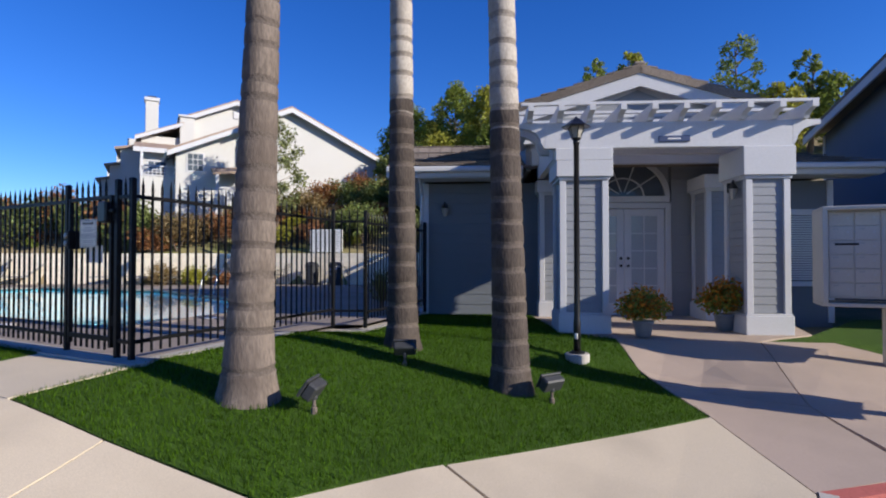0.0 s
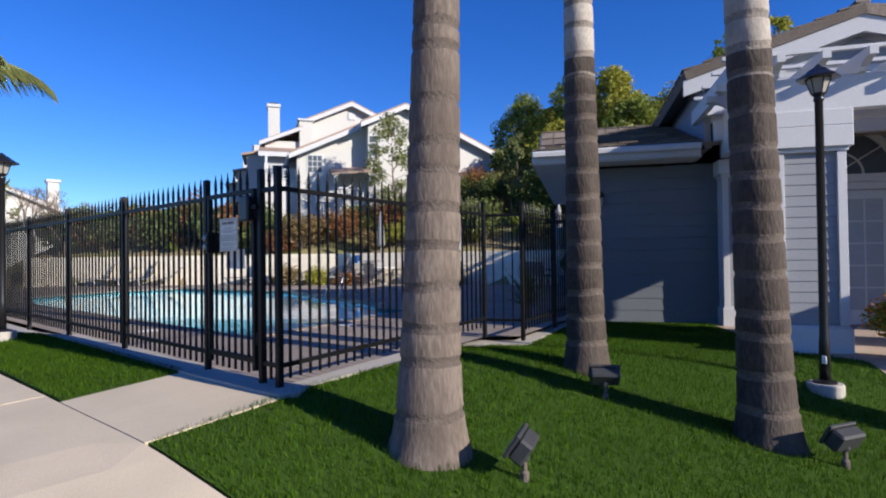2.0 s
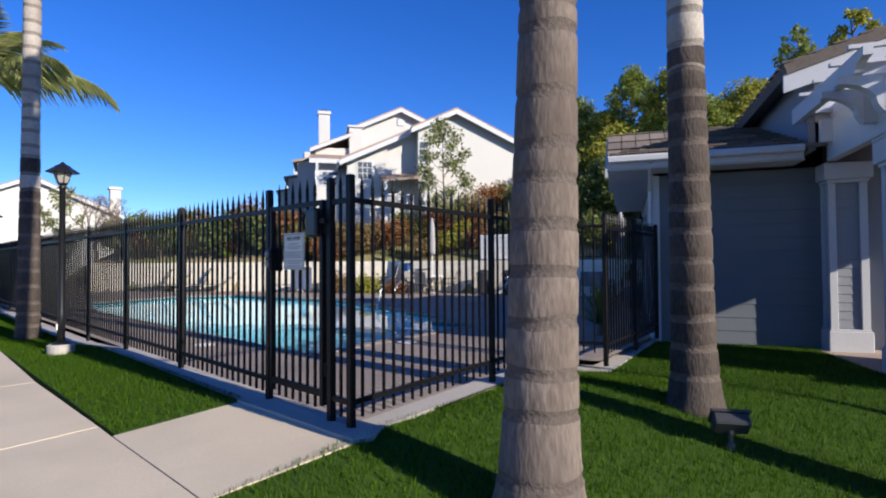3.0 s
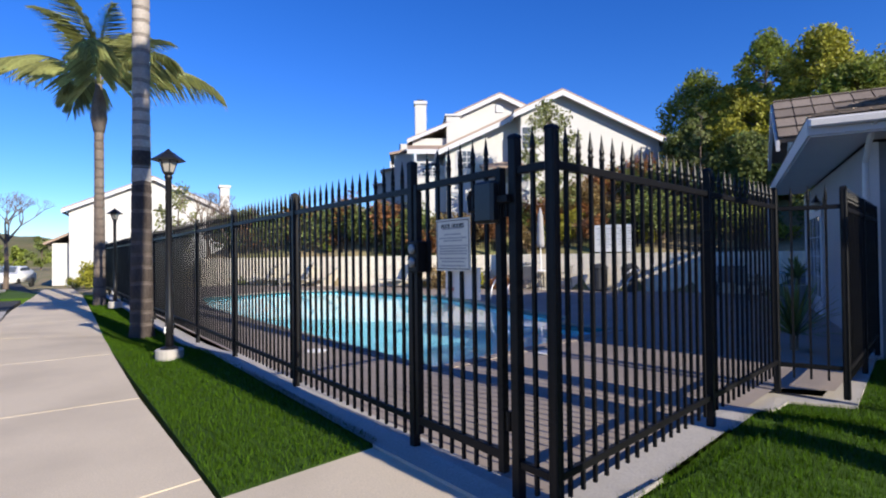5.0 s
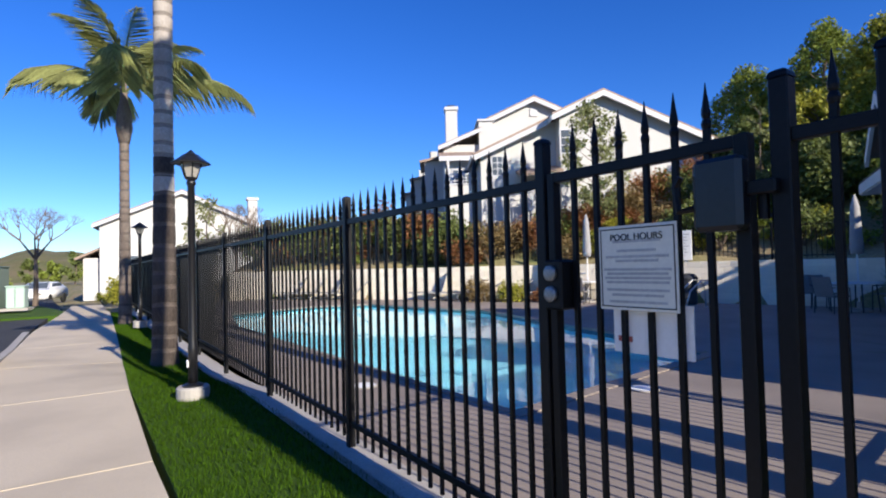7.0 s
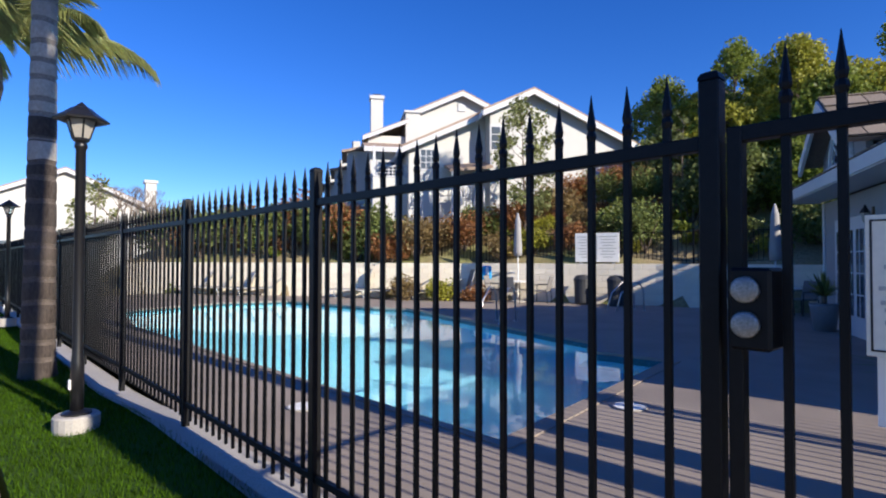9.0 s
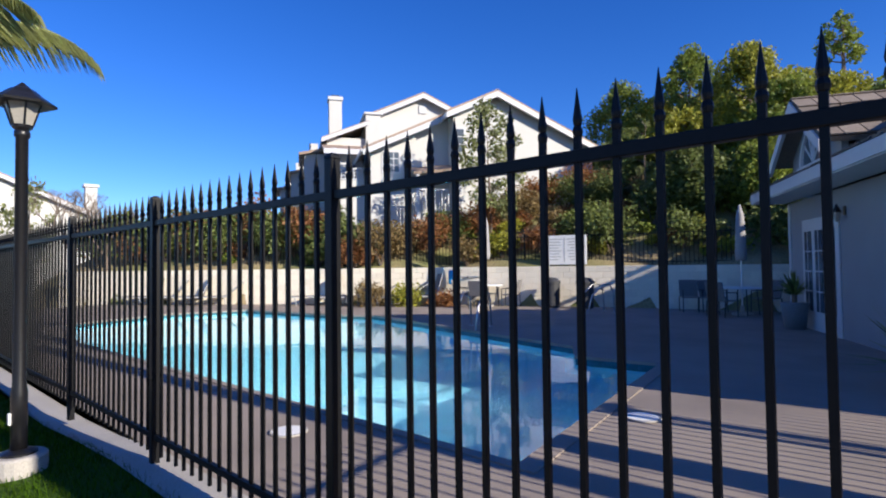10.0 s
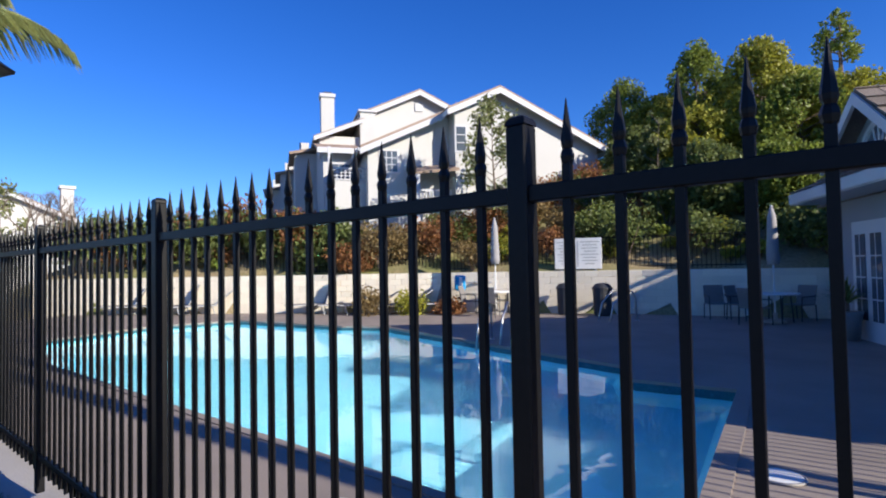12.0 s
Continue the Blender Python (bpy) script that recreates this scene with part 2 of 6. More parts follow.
def prism(bm, outline, z0, z1):
    """An upright prism over a plan outline (counter-clockwise)."""
    lo = [bm.verts.new((x, y, z0)) for x, y in outline]
    hi = [bm.verts.new((x, y, z1)) for x, y in outline]
    k = len(outline)
    bm.faces.new(lo[::-1]), bm.faces.new(hi)
    for i in range(k):
        bm.faces.new((lo[i], lo[(i + 1) % k], hi[(i + 1) % k], hi[i]))
    return bm


def slab(bm, corners, thick):
    """A sloping slab from its top corners, thick metres deep along its normal."""
    cs = [Vector(c) for c in corners]
    nrm = (cs[1] - cs[0]).cross(cs[2] - cs[0]).normalized()
    if nrm.z < 0:
        nrm = -nrm
    hi = [bm.verts.new(c) for c in cs]
    lo = [bm.verts.new(c - nrm * thick) for c in cs]
    k = len(cs)
    bm.faces.new(hi), bm.faces.new(lo[::-1])
    for i in range(k):
        bm.faces.new((hi[i], lo[i], lo[(i + 1) % k], hi[(i + 1) % k]))
    return bm


def smooth01(a, b, x):
    t = min(1.0, max(0.0, (x - a) / (b - a)))
    return t * t * (3 - 2 * t)


# ---- the lie of the land ----
BUILD_A = radians(25)
BUILD = Matrix.Translation((-6.05, 10.8, 0)) @ Matrix.Rotation(BUILD_A, 4, 'Z')   # clubhouse frame: x along its front, y to its back
WALL_LINE = [(-60, 3.5), (-33.5, 8.6), (-26.6, 12.9), (-20.0, 17.2), (-14.0, 19.4), (-7.0, 21.0), (4.0, 26.0), (40.0, 30.0)]


def wall_side(x, y):
    """Metres behind the retaining wall (negative: on the pool's side)."""
    best, sign = 1e9, 1
    for (ax, ay), (bx, by) in zip(WALL_LINE, WALL_LINE[1:]):
        dx, dy = bx - ax, by - ay
        t = min(1, max(0, ((x - ax) * dx + (y - ay) * dy) / (dx * dx + dy * dy)))
        d = math.hypot(x - ax - t * dx, y - ay - t * dy)
        if d < best:
            best, sign = d, 1 if dx * (y - ay) - dy * (x - ax) > 0 else -1
    return best * sign


def terrain(x, y):
    """Height of the near ground: level by the pool, falling away to the road in the east, level again at the clubhouse."""
    east = max(0.0, 4.75 - 0.6 * math.log1p(math.exp(min(60.0, -(x + 0.55) / 0.6))))
    z = 0.01 - 0.155 * east * east / (east + 0.25)
    z += 0.012 * max(0.0, min(y, 9) - 4) * min(1, east)
    z -= 0.07 * max(0.0, min(4 - y, 1.2))
    v = -(x + 6.05) * math.sin(BUILD_A) + (y - 10.8) * math.cos(BUILD_A)
    w = smooth01(-4.3 - 1.4 * smooth01(-1.0, 0.8, x), -3.1, v)
    z = z * (1 - w) - 0.15 * w
    if x < -5.4 and y > 4:
        z = min(z, -0.02)
    return z


def land(x, y):
    """The whole ground sheet, hills included, lying a little under all paving."""
    s = wall_side(x, y)
    if s > 0.12:
        z = 1.1 + 0.52 * min(s, 5.5) + 0.10 * max(0, min(s - 5.5, 30))
        z += 8.5 * smooth01(8, 36, s) * smooth01(-26, -12, x)
        z += 0.25 * noise.noise((x * 0.35, y * 0.35, 0))
        w = smooth01(-40, -33.5, x)
        return z * w + (terrain(x, y) - 0.09) * (1 - w)
    if POOL_X0 - 2 < x < POOL_X1 + 1.2 and 4.5 < y < 14.5:
        return -2.6
    z = terrain(x, y) - 0.2
    if x < -40:
        z -= 0.02 * min(60, -40 - x)
    if y < -2:
        z -= 0.02
    return z


POOL_X0, POOL_X1 = -24.0, -8.9
POOL = [(-8.93, 5.80), (-9.55, 10.28), (-10.8, 10.12), (-11.3, 11.0), (-12.6, 11.3), (-18.6, 12.8), (-19.6, 12.3), (-23.8, 11.6), (-24.5, 9.5), (-23.5, 6.4), (-19.2, 5.64)]


def drape(name, outline, dz, mat, label, category, step=0.4, thick=0.08, kind="structure", height=terrain):
    """A sheet over the ground, cut to an outline, with skirts."""
    bm = bmesh.new()
    f = bm.faces.new([bm.verts.new((x, y, 0)) for x, y in outline])
    bmesh.ops.triangulate(bm, faces=[f])
    xs, ys = [p[0] for p in outline], [p[1] for p in outline]
    for axis, lo, hi in ((0, min(xs), max(xs)), (1, min(ys), max(ys))):
        k = math.ceil(lo / step) * step
        while k < hi:
            co, no = ((k, 0, 0), (1, 0, 0)) if axis == 0 else ((0, k, 0), (0, 1, 0))
            bmesh.ops.bisect_plane(bm, geom=bm.verts[:] + bm.edges[:] + bm.faces[:], plane_co=co, plane_no=no)
            k += step
    for v in bm.verts:
        v.co.z = height(v.co.x, v.co.y) + dz
    bmesh.ops.recalc_face_normals(bm, faces=bm.faces)
    if sum(f.normal.z for f in bm.faces) < 0:
        bmesh.ops.reverse_faces(bm, faces=bm.faces)
    r = bmesh.ops.extrude_face_region(bm, geom=bm.faces[:])
    top = [g for g in r["geom"] if isinstance(g, bmesh.types.BMVert)]
    low = [v for v in bm.verts if v not in set(top)]
    for v in low:
        v.co.z -= thick + 0.15
    return solid(name, bm, mat, label, category, kind=kind)


def inside(outline, x, y):
    c, j = False, len(outline) - 1
    for i in range(len(outline)):
        (xi, yi), (xj, yj) = outline[i], outline[j]
        if (yi > y) != (yj > y) and x < (xj - xi) * (y - yi) / (yj - yi) + xi:
            c = not c
        j = i
    return c


def blades(name, outline, dz, count, label, mat, long=0.045, height=terrain, seed=3):
    rng = random.Random(seed)
    xs, ys = [p[0] for p in outline], [p[1] for p in outline]
    vs, fs = [], []
    while len(fs) < count:
        x, y = rng.uniform(min(xs), max(xs)), rng.uniform(min(ys), max(ys))
        if not inside(outline, x, y):
            continue
        z = height(x, y) + dz
        a, h, w = rng.uniform(0, 6.283), long * rng.uniform(0.6, 1.3), 0.0035
        lx, ly = rng.uniform(-0.02, 0.02), rng.uniform(-0.02, 0.02)
        k = len(vs)
        vs += [(x - w * math.cos(a), y - w * math.sin(a), z), (x + w * math.cos(a), y + w * math.sin(a), z), (x + lx, y + ly, z + h)]
        fs.append((k, k + 1, k + 2))
    return solid(name, raw(name, vs, fs, mat), None, label, "grass", kind="stuff")

# ---- ground, paving, lawns ----


def ground_sheet():
    def steps(lo, hi, fine_lo, fine_hi, fine):
        out, k = [], fine_lo
        while k <= fine_hi:
            out.append(k)
            k += fine
        for d in (1.5, 3, 6, 10, 16, 26, 42, 70, 110, 180, 300, 500):
            if fine_hi + d <= hi:
                out.append(fine_hi + d)
            if fine_lo - d >= lo:
                out.insert(0, fine_lo - d)
        return out
    xs, ys = steps(-600, 600, -45, 14, 0.6), steps(-600, 700, -6, 40, 0.6)
    vs = [(x, y, land(x, y)) for y in ys for x in xs]
    k = len(xs)
    fs = [(j * k + i, j * k + i + 1, (j + 1) * k + i + 1, (j + 1) * k + i) for j in range(len(ys) - 1) for i in range(k - 1)]
    me = raw("ground", vs, fs, M_SOIL, True)
    return solid("ground", me, None, "dry scrubby soil and hillside behind the retaining wall", "ground", kind="structure")


ground_sheet()
LAWN_TIP, LAWN_P = (-2.62, 3.12), (-0.36, 7.05)
LAWN_FRONT = [(-5.23, 2.88), (-4.0, 2.96), LAWN_TIP, LAWN_P, (-1.72, 9.2), (-2.55, 9.3), (-3.95, 11.65), (-5.98, 10.7), (-5.40, 7.88), (-5.86, 7.62), (-5.33, 4.0)]
LAWN_STRIP = [(-6.86, 2.86), (-6.88, 3.865), (-29.0, 3.865), (-29.0, 3.3), (-19.0, 3.05), (-12.9, 2.85)]
drape("lawn", LAWN_FRONT, 0.02, M_LAWN, "green turf lawn under three palms", "lawn", 0.3, 0.1)
drape("lawn", LAWN_STRIP, 0.03, M_LAWN, "narrow green turf strip beside the pool fence", "lawn", 0.6, 0.1)
LAWN_EAST = [(0.22, 9.98), (1.15, 10.35), (2.6, 9.6), (9.0, 12.0), (9.0, 17.5), (2.0, 14.2), (0.9, 10.9)]
drape("lawn", LAWN_EAST, 0.0, M_LAWN, "shaded green lawn beside the clubhouse", "lawn", 0.5, 0.1)
blades("grass", LAWN_FRONT, 0.015, 90000, "short dense green grass blades on the lawn", M_GRASS)
blades("grass", LAWN_STRIP, 0.025, 60000, "short green grass blades on the strip", M_GRASS, seed=5)
LAWN_SOUTH = [(-8.4, 1.75), (-8.4, 0.5), (-6.6, 0.4), (-6.6, 1.62)]
drape("lawn", LAWN_SOUTH, 0.02, M_LAWN, "small green turf patch beside the walk", "lawn", 0.6, 0.1)

WALK = [
    ([(-5.23, 2.86), (-5.23, 3.99), (-6.86, 3.8), (-6.86, 2.84)], "pale concrete slab before the pool gate"),
    ([(-5.23, 2.85), (-6.86, 2.83), (-7.2, 2.83), (-7.0, 1.62), (-3.3, 0.6), (-2.9, 0.6), (-4.02, 2.93)], "pale concrete walk slab"),
    ([(-4.0, 2.93), (-2.88, 0.6), (-2.0, -0.6), (0.4, -0.6), (0.3, 3.2), (-1.2, 3.8), (-1.98, 4.2), (-2.6, 3.08)], "pale concrete walk slab"),
    ([(-1.96, 4.22), (-1.18, 3.82), (0.32, 3.25), (0.40, 5.45), (-0.34, 7.0)], "pale concrete walk slab"),
    ([(-0.34, 7.03), (0.40, 5.48), (1.2, 6.3), (0.62, 8.0), (-0.95, 8.0)], "pinkish concrete walk slab to the porch"),
    ([(-0.96, 8.02), (0.61, 8.02), (0.2, 9.95), (-1.72, 9.2)], "pinkish concrete walk slab to the porch"),
    ([(-7.22, 2.83), (-9.6, 2.80), (-9.6, 1.72), (-8.4, 1.72), (-7.02, 1.62)], "pale concrete walk slab"),
    ([(-9.6, 1.705), (-9.6, 1.42), (-8.42, 0.57), (-8.42, 1.705)], "small pale concrete walk slab by the kerb"),
    ([(-9.62, 2.80), (-12.6, 2.84), (-12.6, 1.30), (-9.62, 1.5)], "pale concrete walk slab"),
    ([(-12.62, 2.84), (-15.6, 2.94), (-15.6, 1.26), (-12.62, 1.30)], "pale concrete walk slab"),
    ([(-15.62, 2.94), (-18.9, 3.04), (-18.9, 1.24), (-15.62, 1.26)], "pale concrete walk slab"),
    ([(-18.92, 3.04), (-23.0, 3.14), (-23.0, 1.3), (-18.92, 1.24)], "pale concrete walk slab"),
    ([(-23.02, 3.14), (-29.0, 3.28), (-36.0, 3.2), (-36.0, 2.0), (-29.5, 1.7), (-23.02, 1.3)], "pale concrete walk slab"),
    ([(0.62, 8.04), (1.26, 6.4), (4.6, 8.6), (2.6, 9.58), (1.14, 10.3), (0.22, 9.93)], "pinkish concrete slab under the mailbox units"),
]
for outline, what in WALK:
    drape("pavement", outline, 0.03, M_PINKWALK if "pinkish" in what or "mailbox" in what else M_CONCRETE, what, "pavement", 0.5, 0.1)
drape("pavement", [(-2.55, 9.28), (-1.73, 9.22), (0.2, 9.97), (0.95, 11.0), (0.6, 14.0), (-2.6, 13.0), (-3.9, 11.6)], 0.02, M_PINKWALK, "shaded concrete porch floor", "pavement", 0.6, 0.1)
drape("road", [(0.42, 5.45), (0.6, 3), (0.6, -0.9), (-2.4, -0.9), (-7.2, 0.2), (-9.6, 1.28), (-23, 1.1), (-36, 1.6), (-60, 0), (-60, -40), (30, -40), (30, 20), (14, 14), (3.0, 8.0), (1.4, 6.3)], -0.06, M_ASPHALT, "dark asphalt driveway and parking lane", "road", 2.0, 0.02)
CURB = [(4.7, 8.6), (1.25, 6.3), (0.42, 5.5), (0.33, 3.2), (0.42, -0.62), (-2.0, -0.62), (-2.95, 0.58), (-7.0, 1.55), (-8.4, 0.48), (-9.62, 1.4), (-12.6, 1.24), (-23.0, 1.22)]
for i, (a, b) in enumerate(zip(CURB, CURB[1:])):
    d = Vector((b[0] - a[0], b[1] - a[1], 0))
    n2 = d.normalized().cross(Vector((0, 0, 1))) * -0.14
    quad = [a, b, (b[0] + n2.x, b[1] + n2.y), (a[0] + n2.x, a[1] + n2.y)]
    red = i in (0, 1)
    drape("curb", quad, 0.035, M_REDCURB if red else M_CURB, "faded red painted concrete kerb" if red else "grey concrete kerb", "kerb", 0.7, 0.16)
# mow strip that carries the fence
drape("pavement", [(-5.18, 3.99), (-5.3, 4.16), (-29.0, 4.2), (-29.0, 3.88), (-6.88, 3.88), (-6.87, 3.81), (-5.25, 3.86)], 0.05, M_CURB, "concrete mow strip under the pool fence", "pavement", 1.0, 0.14)
drape("pavement", [(-5.3, 4.18), (-5.62, 4.18), (-6.2, 7.9), (-5.72, 8.05), (-6.2, 10.9), (-6.0, 10.75), (-5.40, 7.9), (-5.85, 7.64), (-5.33, 4.02)], 0.04, M_CURB, "concrete mow strip under the side fence", "pavement", 0.6, 0.12)

# ---- pool deck and pool ----
DECK = [(-5.50, 4.2), (-30.0, 4.2), (-31.5, 9.5), (-26.8, 12.7), (-20.1, 17.0), (-14.1, 19.2), (-7.5, 20.7), (-8.6, 16.8), (-6.1, 11.0), (-5.62, 8.06), (-6.02, 7.78)]


def pool():
    k = len(POOL)
    zt, zw, zb = -0.05, -0.15, -0.95
    bm = bmesh.new()
    cx, cy = sum(p[0] for p in POOL) / k, sum(p[1] for p in POOL) / k
    # deck with the pool cut out: outer ring of the deck bridged to the pool's edge
    outer = [bm.verts.new((x, y, zt + 0.01)) for x, y in DECK]
    inner = [bm.verts.new((x, y, zt)) for x, y in POOL]
    eo = [bm.edges.new((outer[i], outer[(i + 1) % len(outer)])) for i in range(len(outer))]
    ei = [bm.edges.new((inner[i], inner[(i + 1) % k])) for i in range(k)]
    bmesh.ops.triangle_fill(bm, use_beauty=True, edges=eo + ei)
    for f in [f for f in bm.faces if inside(POOL, *f.calc_center_median()[:2])]:
        bm.faces.remove(f)
    bmesh.ops.recalc_face_normals(bm, faces=bm.faces)
    if sum(f.normal.z for f in bm.faces) < 0:
        bmesh.ops.reverse_faces(bm, faces=bm.faces)
    me = bpy.data.meshes.new("pool_deck")
    bm.to_mesh(me), bm.free()
    me.materials.append(M_DECK)
    solid("pool_deck", me, None, "tan grey concrete deck round the swimming pool", "pavement", kind="structure")
    p = thing("swimming_pool", Matrix(), "blue swimming pool with still clear water", "pool")
    ring = lambda b, z, s=1.0: [b.verts.new((cx + (x - cx) * s, cy + (y - cy) * s, z)) for x, y in POOL]
    bm = bmesh.new()
    a, b, c = ring(bm, zw - 0.16), ring(bm, zb, 0.97), None
    for i in range(k):
        bm.faces.new((a[i], a[(i + 1) % k], b[(i + 1) % k], b[i]))
    bm.faces.new(b)
    part("basin", bm, M_PLASTER, p, "pale blue plaster basin")
    bm = bmesh.new()
    a, b = ring(bm, zt - 0.03), ring(bm, zw - 0.16)
    for i in range(k):
        bm.faces.new((a[i], a[(i + 1) % k], b[(i + 1) % k], b[i]))
    part("waterline_tile", bm, M_TILE, p, "dark blue waterline tile band")
    bm = bmesh.new()
    o, i1 = ring(bm, zt + 0.015, 1.022), ring(bm, zt + 0.015, 0.997)
    i2, o2 = ring(bm, zt - 0.035, 0.997), ring(bm, zt - 0.02, 1.022)
    for i in range(k):
        j = (i + 1) % k
        bm.faces.new((o[i], o[j], i1[j], i1[i])), bm.faces.new((i1[i], i1[j], i2[j], i2[i])), bm.faces.new((o2[i], o2[j], o[j], o[i]))
    part("coping", bm, M_DECK, p, "concrete coping edge")
    bm = bmesh.new()
    bm.faces.new(ring(bm, zw))
    w = part("water", bm, M_WATER, p, "clear still turquoise water")
    w.visible_shadow = False
    return p


pool()


def lid(x, y):
    t = thing("skimmer_lid", pose(x, y, -0.045), "round pale plastic skimmer lid set in the deck", "lid")
    part("rim", lathe(bmesh.new(), [(0.165, 0), (0.165, 0.012), (0.15, 0.016), (0.15, 0.0)], 24), M_CURB, t, smooth=True)
    part("cover", lathe(bmesh.new(), [(0.145, 0), (0.145, 0.014), (0.03, 0.018)], 24), M_SIGNW, t)


lid(-8.72, 7.5)
lid(-10.9, 5.15)

# ---- fence ----
TOP, RAIL, LOWRAIL = 1.88, 1.69, 0.21
GAP = 2.05 / 17


def picket_mesh(top=TOP):
    bm = bmesh.new()
    box(bm, -0.0095, 0.0095, -0.0095, 0.0095, 0.09, RAIL + 0.062)
    prof = [(0.010, RAIL + 0.058), (0.0135, RAIL + 0.062), (0.0165, RAIL + 0.075), (0.0135, RAIL + 0.088), (0.0105, RAIL + 0.092), (0.0135, RAIL + 0.100), (0.0150, RAIL + 0.110), (0.0108, RAIL + 0.138), (0.0062, RAIL + 0.170), (0.0012, RAIL + 0.208)]
    lathe(bm, prof, 7)
    return finish(bm, "picket", M_BLACK)


def post_mesh(h, w=0.0265):
    """A square tube with a pressed, domed cap."""
    bm = B(-w, w, -w, w, -0.05, h - 0.025, 0.004)
    lower = None
    for z, q in ((h - 0.025, w + 0.001), (h - 0.014, w * 0.97), (h - 0.006, w * 0.8), (h, w * 0.4)):
        row = [bm.verts.new((sx * q, sy * q, z)) for sx, sy in ((-1, -1), (1, -1), (1, 1), (-1, 1))]
        if lower:
            for k in range(4):
                bm.faces.new((lower[k], lower[(k + 1) % 4], row[(k + 1) % 4], row[k]))
        lower = row
    bm.faces.new(lower)
    return finish(bm, "post", M_BLACK)


PICKET, POST, POST_SLIM = picket_mesh(), post_mesh(TOP), post_mesh(TOP, 0.027)


def fence(a, b, posts, label, first=True, skip=(), base=0.02, parts=True, slim=False, group="pool fence runs"):
    """A straight run from a to b: posts, two rails between posts, and spear-topped pickets."""
    a, b = Vector((*a, base)), Vector((*b, base))
    d = b - a
    ang = math.degrees(math.atan2(d.y, d.x))
    f = thing("fence", pose(a.x, a.y, a.z, 0, 0, ang), label, "fence", group)
    for i, s in enumerate(posts):
        part("post", POST_SLIM if slim and i else POST, None, f, m=Matrix.Translation((s, 0, 0)))
    far = []
    for s0, s1 in zip(posts, posts[1:]):
        for z in (RAIL, LOWRAIL):
            part("rail", B(s0 + 0.025, s1 - 0.025, -0.016, 0.016, z - 0.02, z + 0.02, 0.003), M_BLACK, f)
        n = max(1, round((s1 - s0) / GAP))
        for k in range(1, n):
            s = s0 + (s1 - s0) * k / n
            if parts is True or s < parts:
                part("picket", PICKET, None, f, m=Matrix.Translation((s, 0, 0)))
            else:
                far.append(s)
    if far:
        bm = bmesh.new()
        for s in far:
            box(bm, s - 0.0095, s + 0.0095, -0.0095, 0.0095, 0.09, RAIL + 0.03)
            lathe(bm, [(0.012, RAIL + 0.03), (0.018, RAIL + 0.085), (0.002, RAIL + 0.205)], 4, (s, 0))
        ob = part("picket_row", bm, M_BLACK, f, "far spear-topped pickets")
        tagged(ob, kind="stuff")
    return f


fence((-6.65, 4.0), (-29.2, 4.0), [2.05 * k for k in range(12)], "black steel pool fence with spear-topped pickets on a mow strip", parts=15.0, slim=True)
fence((-5.45, 4.0), (-5.70, 4.0), [0, 0.25], "short black steel fence piece beside the pool gate")
fence((-5.45, 4.0), (-5.97, 7.7), [0.0, 1.99, 3.736], "black steel side fence with spear-topped pickets")
fence((-5.97, 7.7), (-5.48, 7.93), [0.0, 0.541], "short black steel fence return with spear-topped pickets", base=0.0)
fence((-5.48, 7.93), (-5.98, 10.72), [0.0, 1.42, 2.83], "black steel fence run that meets the clubhouse wall", base=-0.02)


def gate():
    g = thing("gate", pose(-6.65, 4.0, 0.03), "black steel pool gate, closed, with spear-topped pickets", "gate")
    x0, x1 = 0.06, 0.84
    for z, h in ((RAIL, 0.02), (LOWRAIL, 0.026)):
        part("gate_rail", B(x0, x1, -0.018, 0.018, z - h, z + h, 0.003), M_BLACK, g)
    for x, q in ((x0, 0.018), (x1, 0.022)):
        part("stile", B(x - q, x + q, -0.022, 0.022, 0.12, RAIL + 0.02, 0.003), M_BLACK, g)
    for k in range(1, 7):
        part("picket", PICKET, None, g, m=Matrix.Translation((x0 + (x1 - x0) * k / 7, 0, 0)))
    for z in (0.4, 1.5):
        part("hinge", lathe(bmesh.new(), [(0.016, z - 0.05), (0.016, z + 0.05)], 10, (0.895, -0.01)), M_BLACK, g)
    lk = part("lock_box", B(0.060, 0.155, -0.072, 0.045, 1.15, 1.35, 0.008), M_BLACK, g, "black lock box")
    for z in (1.297, 1.213):
        part("lock_knob", lathe(bmesh.new(), [(0.032, -0.008), (0.032, 0.003), (0.027, 0.006), (0.010, 0.007)], 20), M_PEWTER, lk, "round steel lock knob", m=pose(0.100, -0.080, z, 90), smooth=True)
    c = part("gate_closer", B(0.72, 0.87, -0.09, -0.024, 1.42, 1.64, 0.015), M_LAMPBLK, g, "dark grey gate closer box")
    bm = bmesh.new()
    tube(bm, [(0.73, -0.05, 1.50), (0.66, -0.06, 1.49), (0.65, -0.06, 1.57), (0.67, -0.06, 1.60)], 0.012)
    part("closer_arm", bm, M_BLACK, c)
    part("closer_bracket", B(0.87, 0.95, -0.06, -0.03, 1.52, 1.56, 0.004), M_BLACK, c)
    return g


gate()


def text_mesh(body, size, mat, name, depth=0.0015):
    cu = bpy.data.curves.new(name, 'FONT')
    cu.body, cu.size, cu.extrude, cu.align_x, cu.align_y = body, size, depth, 'CENTER', 'CENTER'
    ob = bpy.data.objects.new(name, cu)
    scene.collection.objects.link(ob)
    me = bpy.data.meshes.new_from_object(ob.evaluated_get(bpy.context.evaluated_depsgraph_get()))
    bpy.data.objects.remove(ob)
    me.materials.clear()
    me.materials.append(mat)
    return me


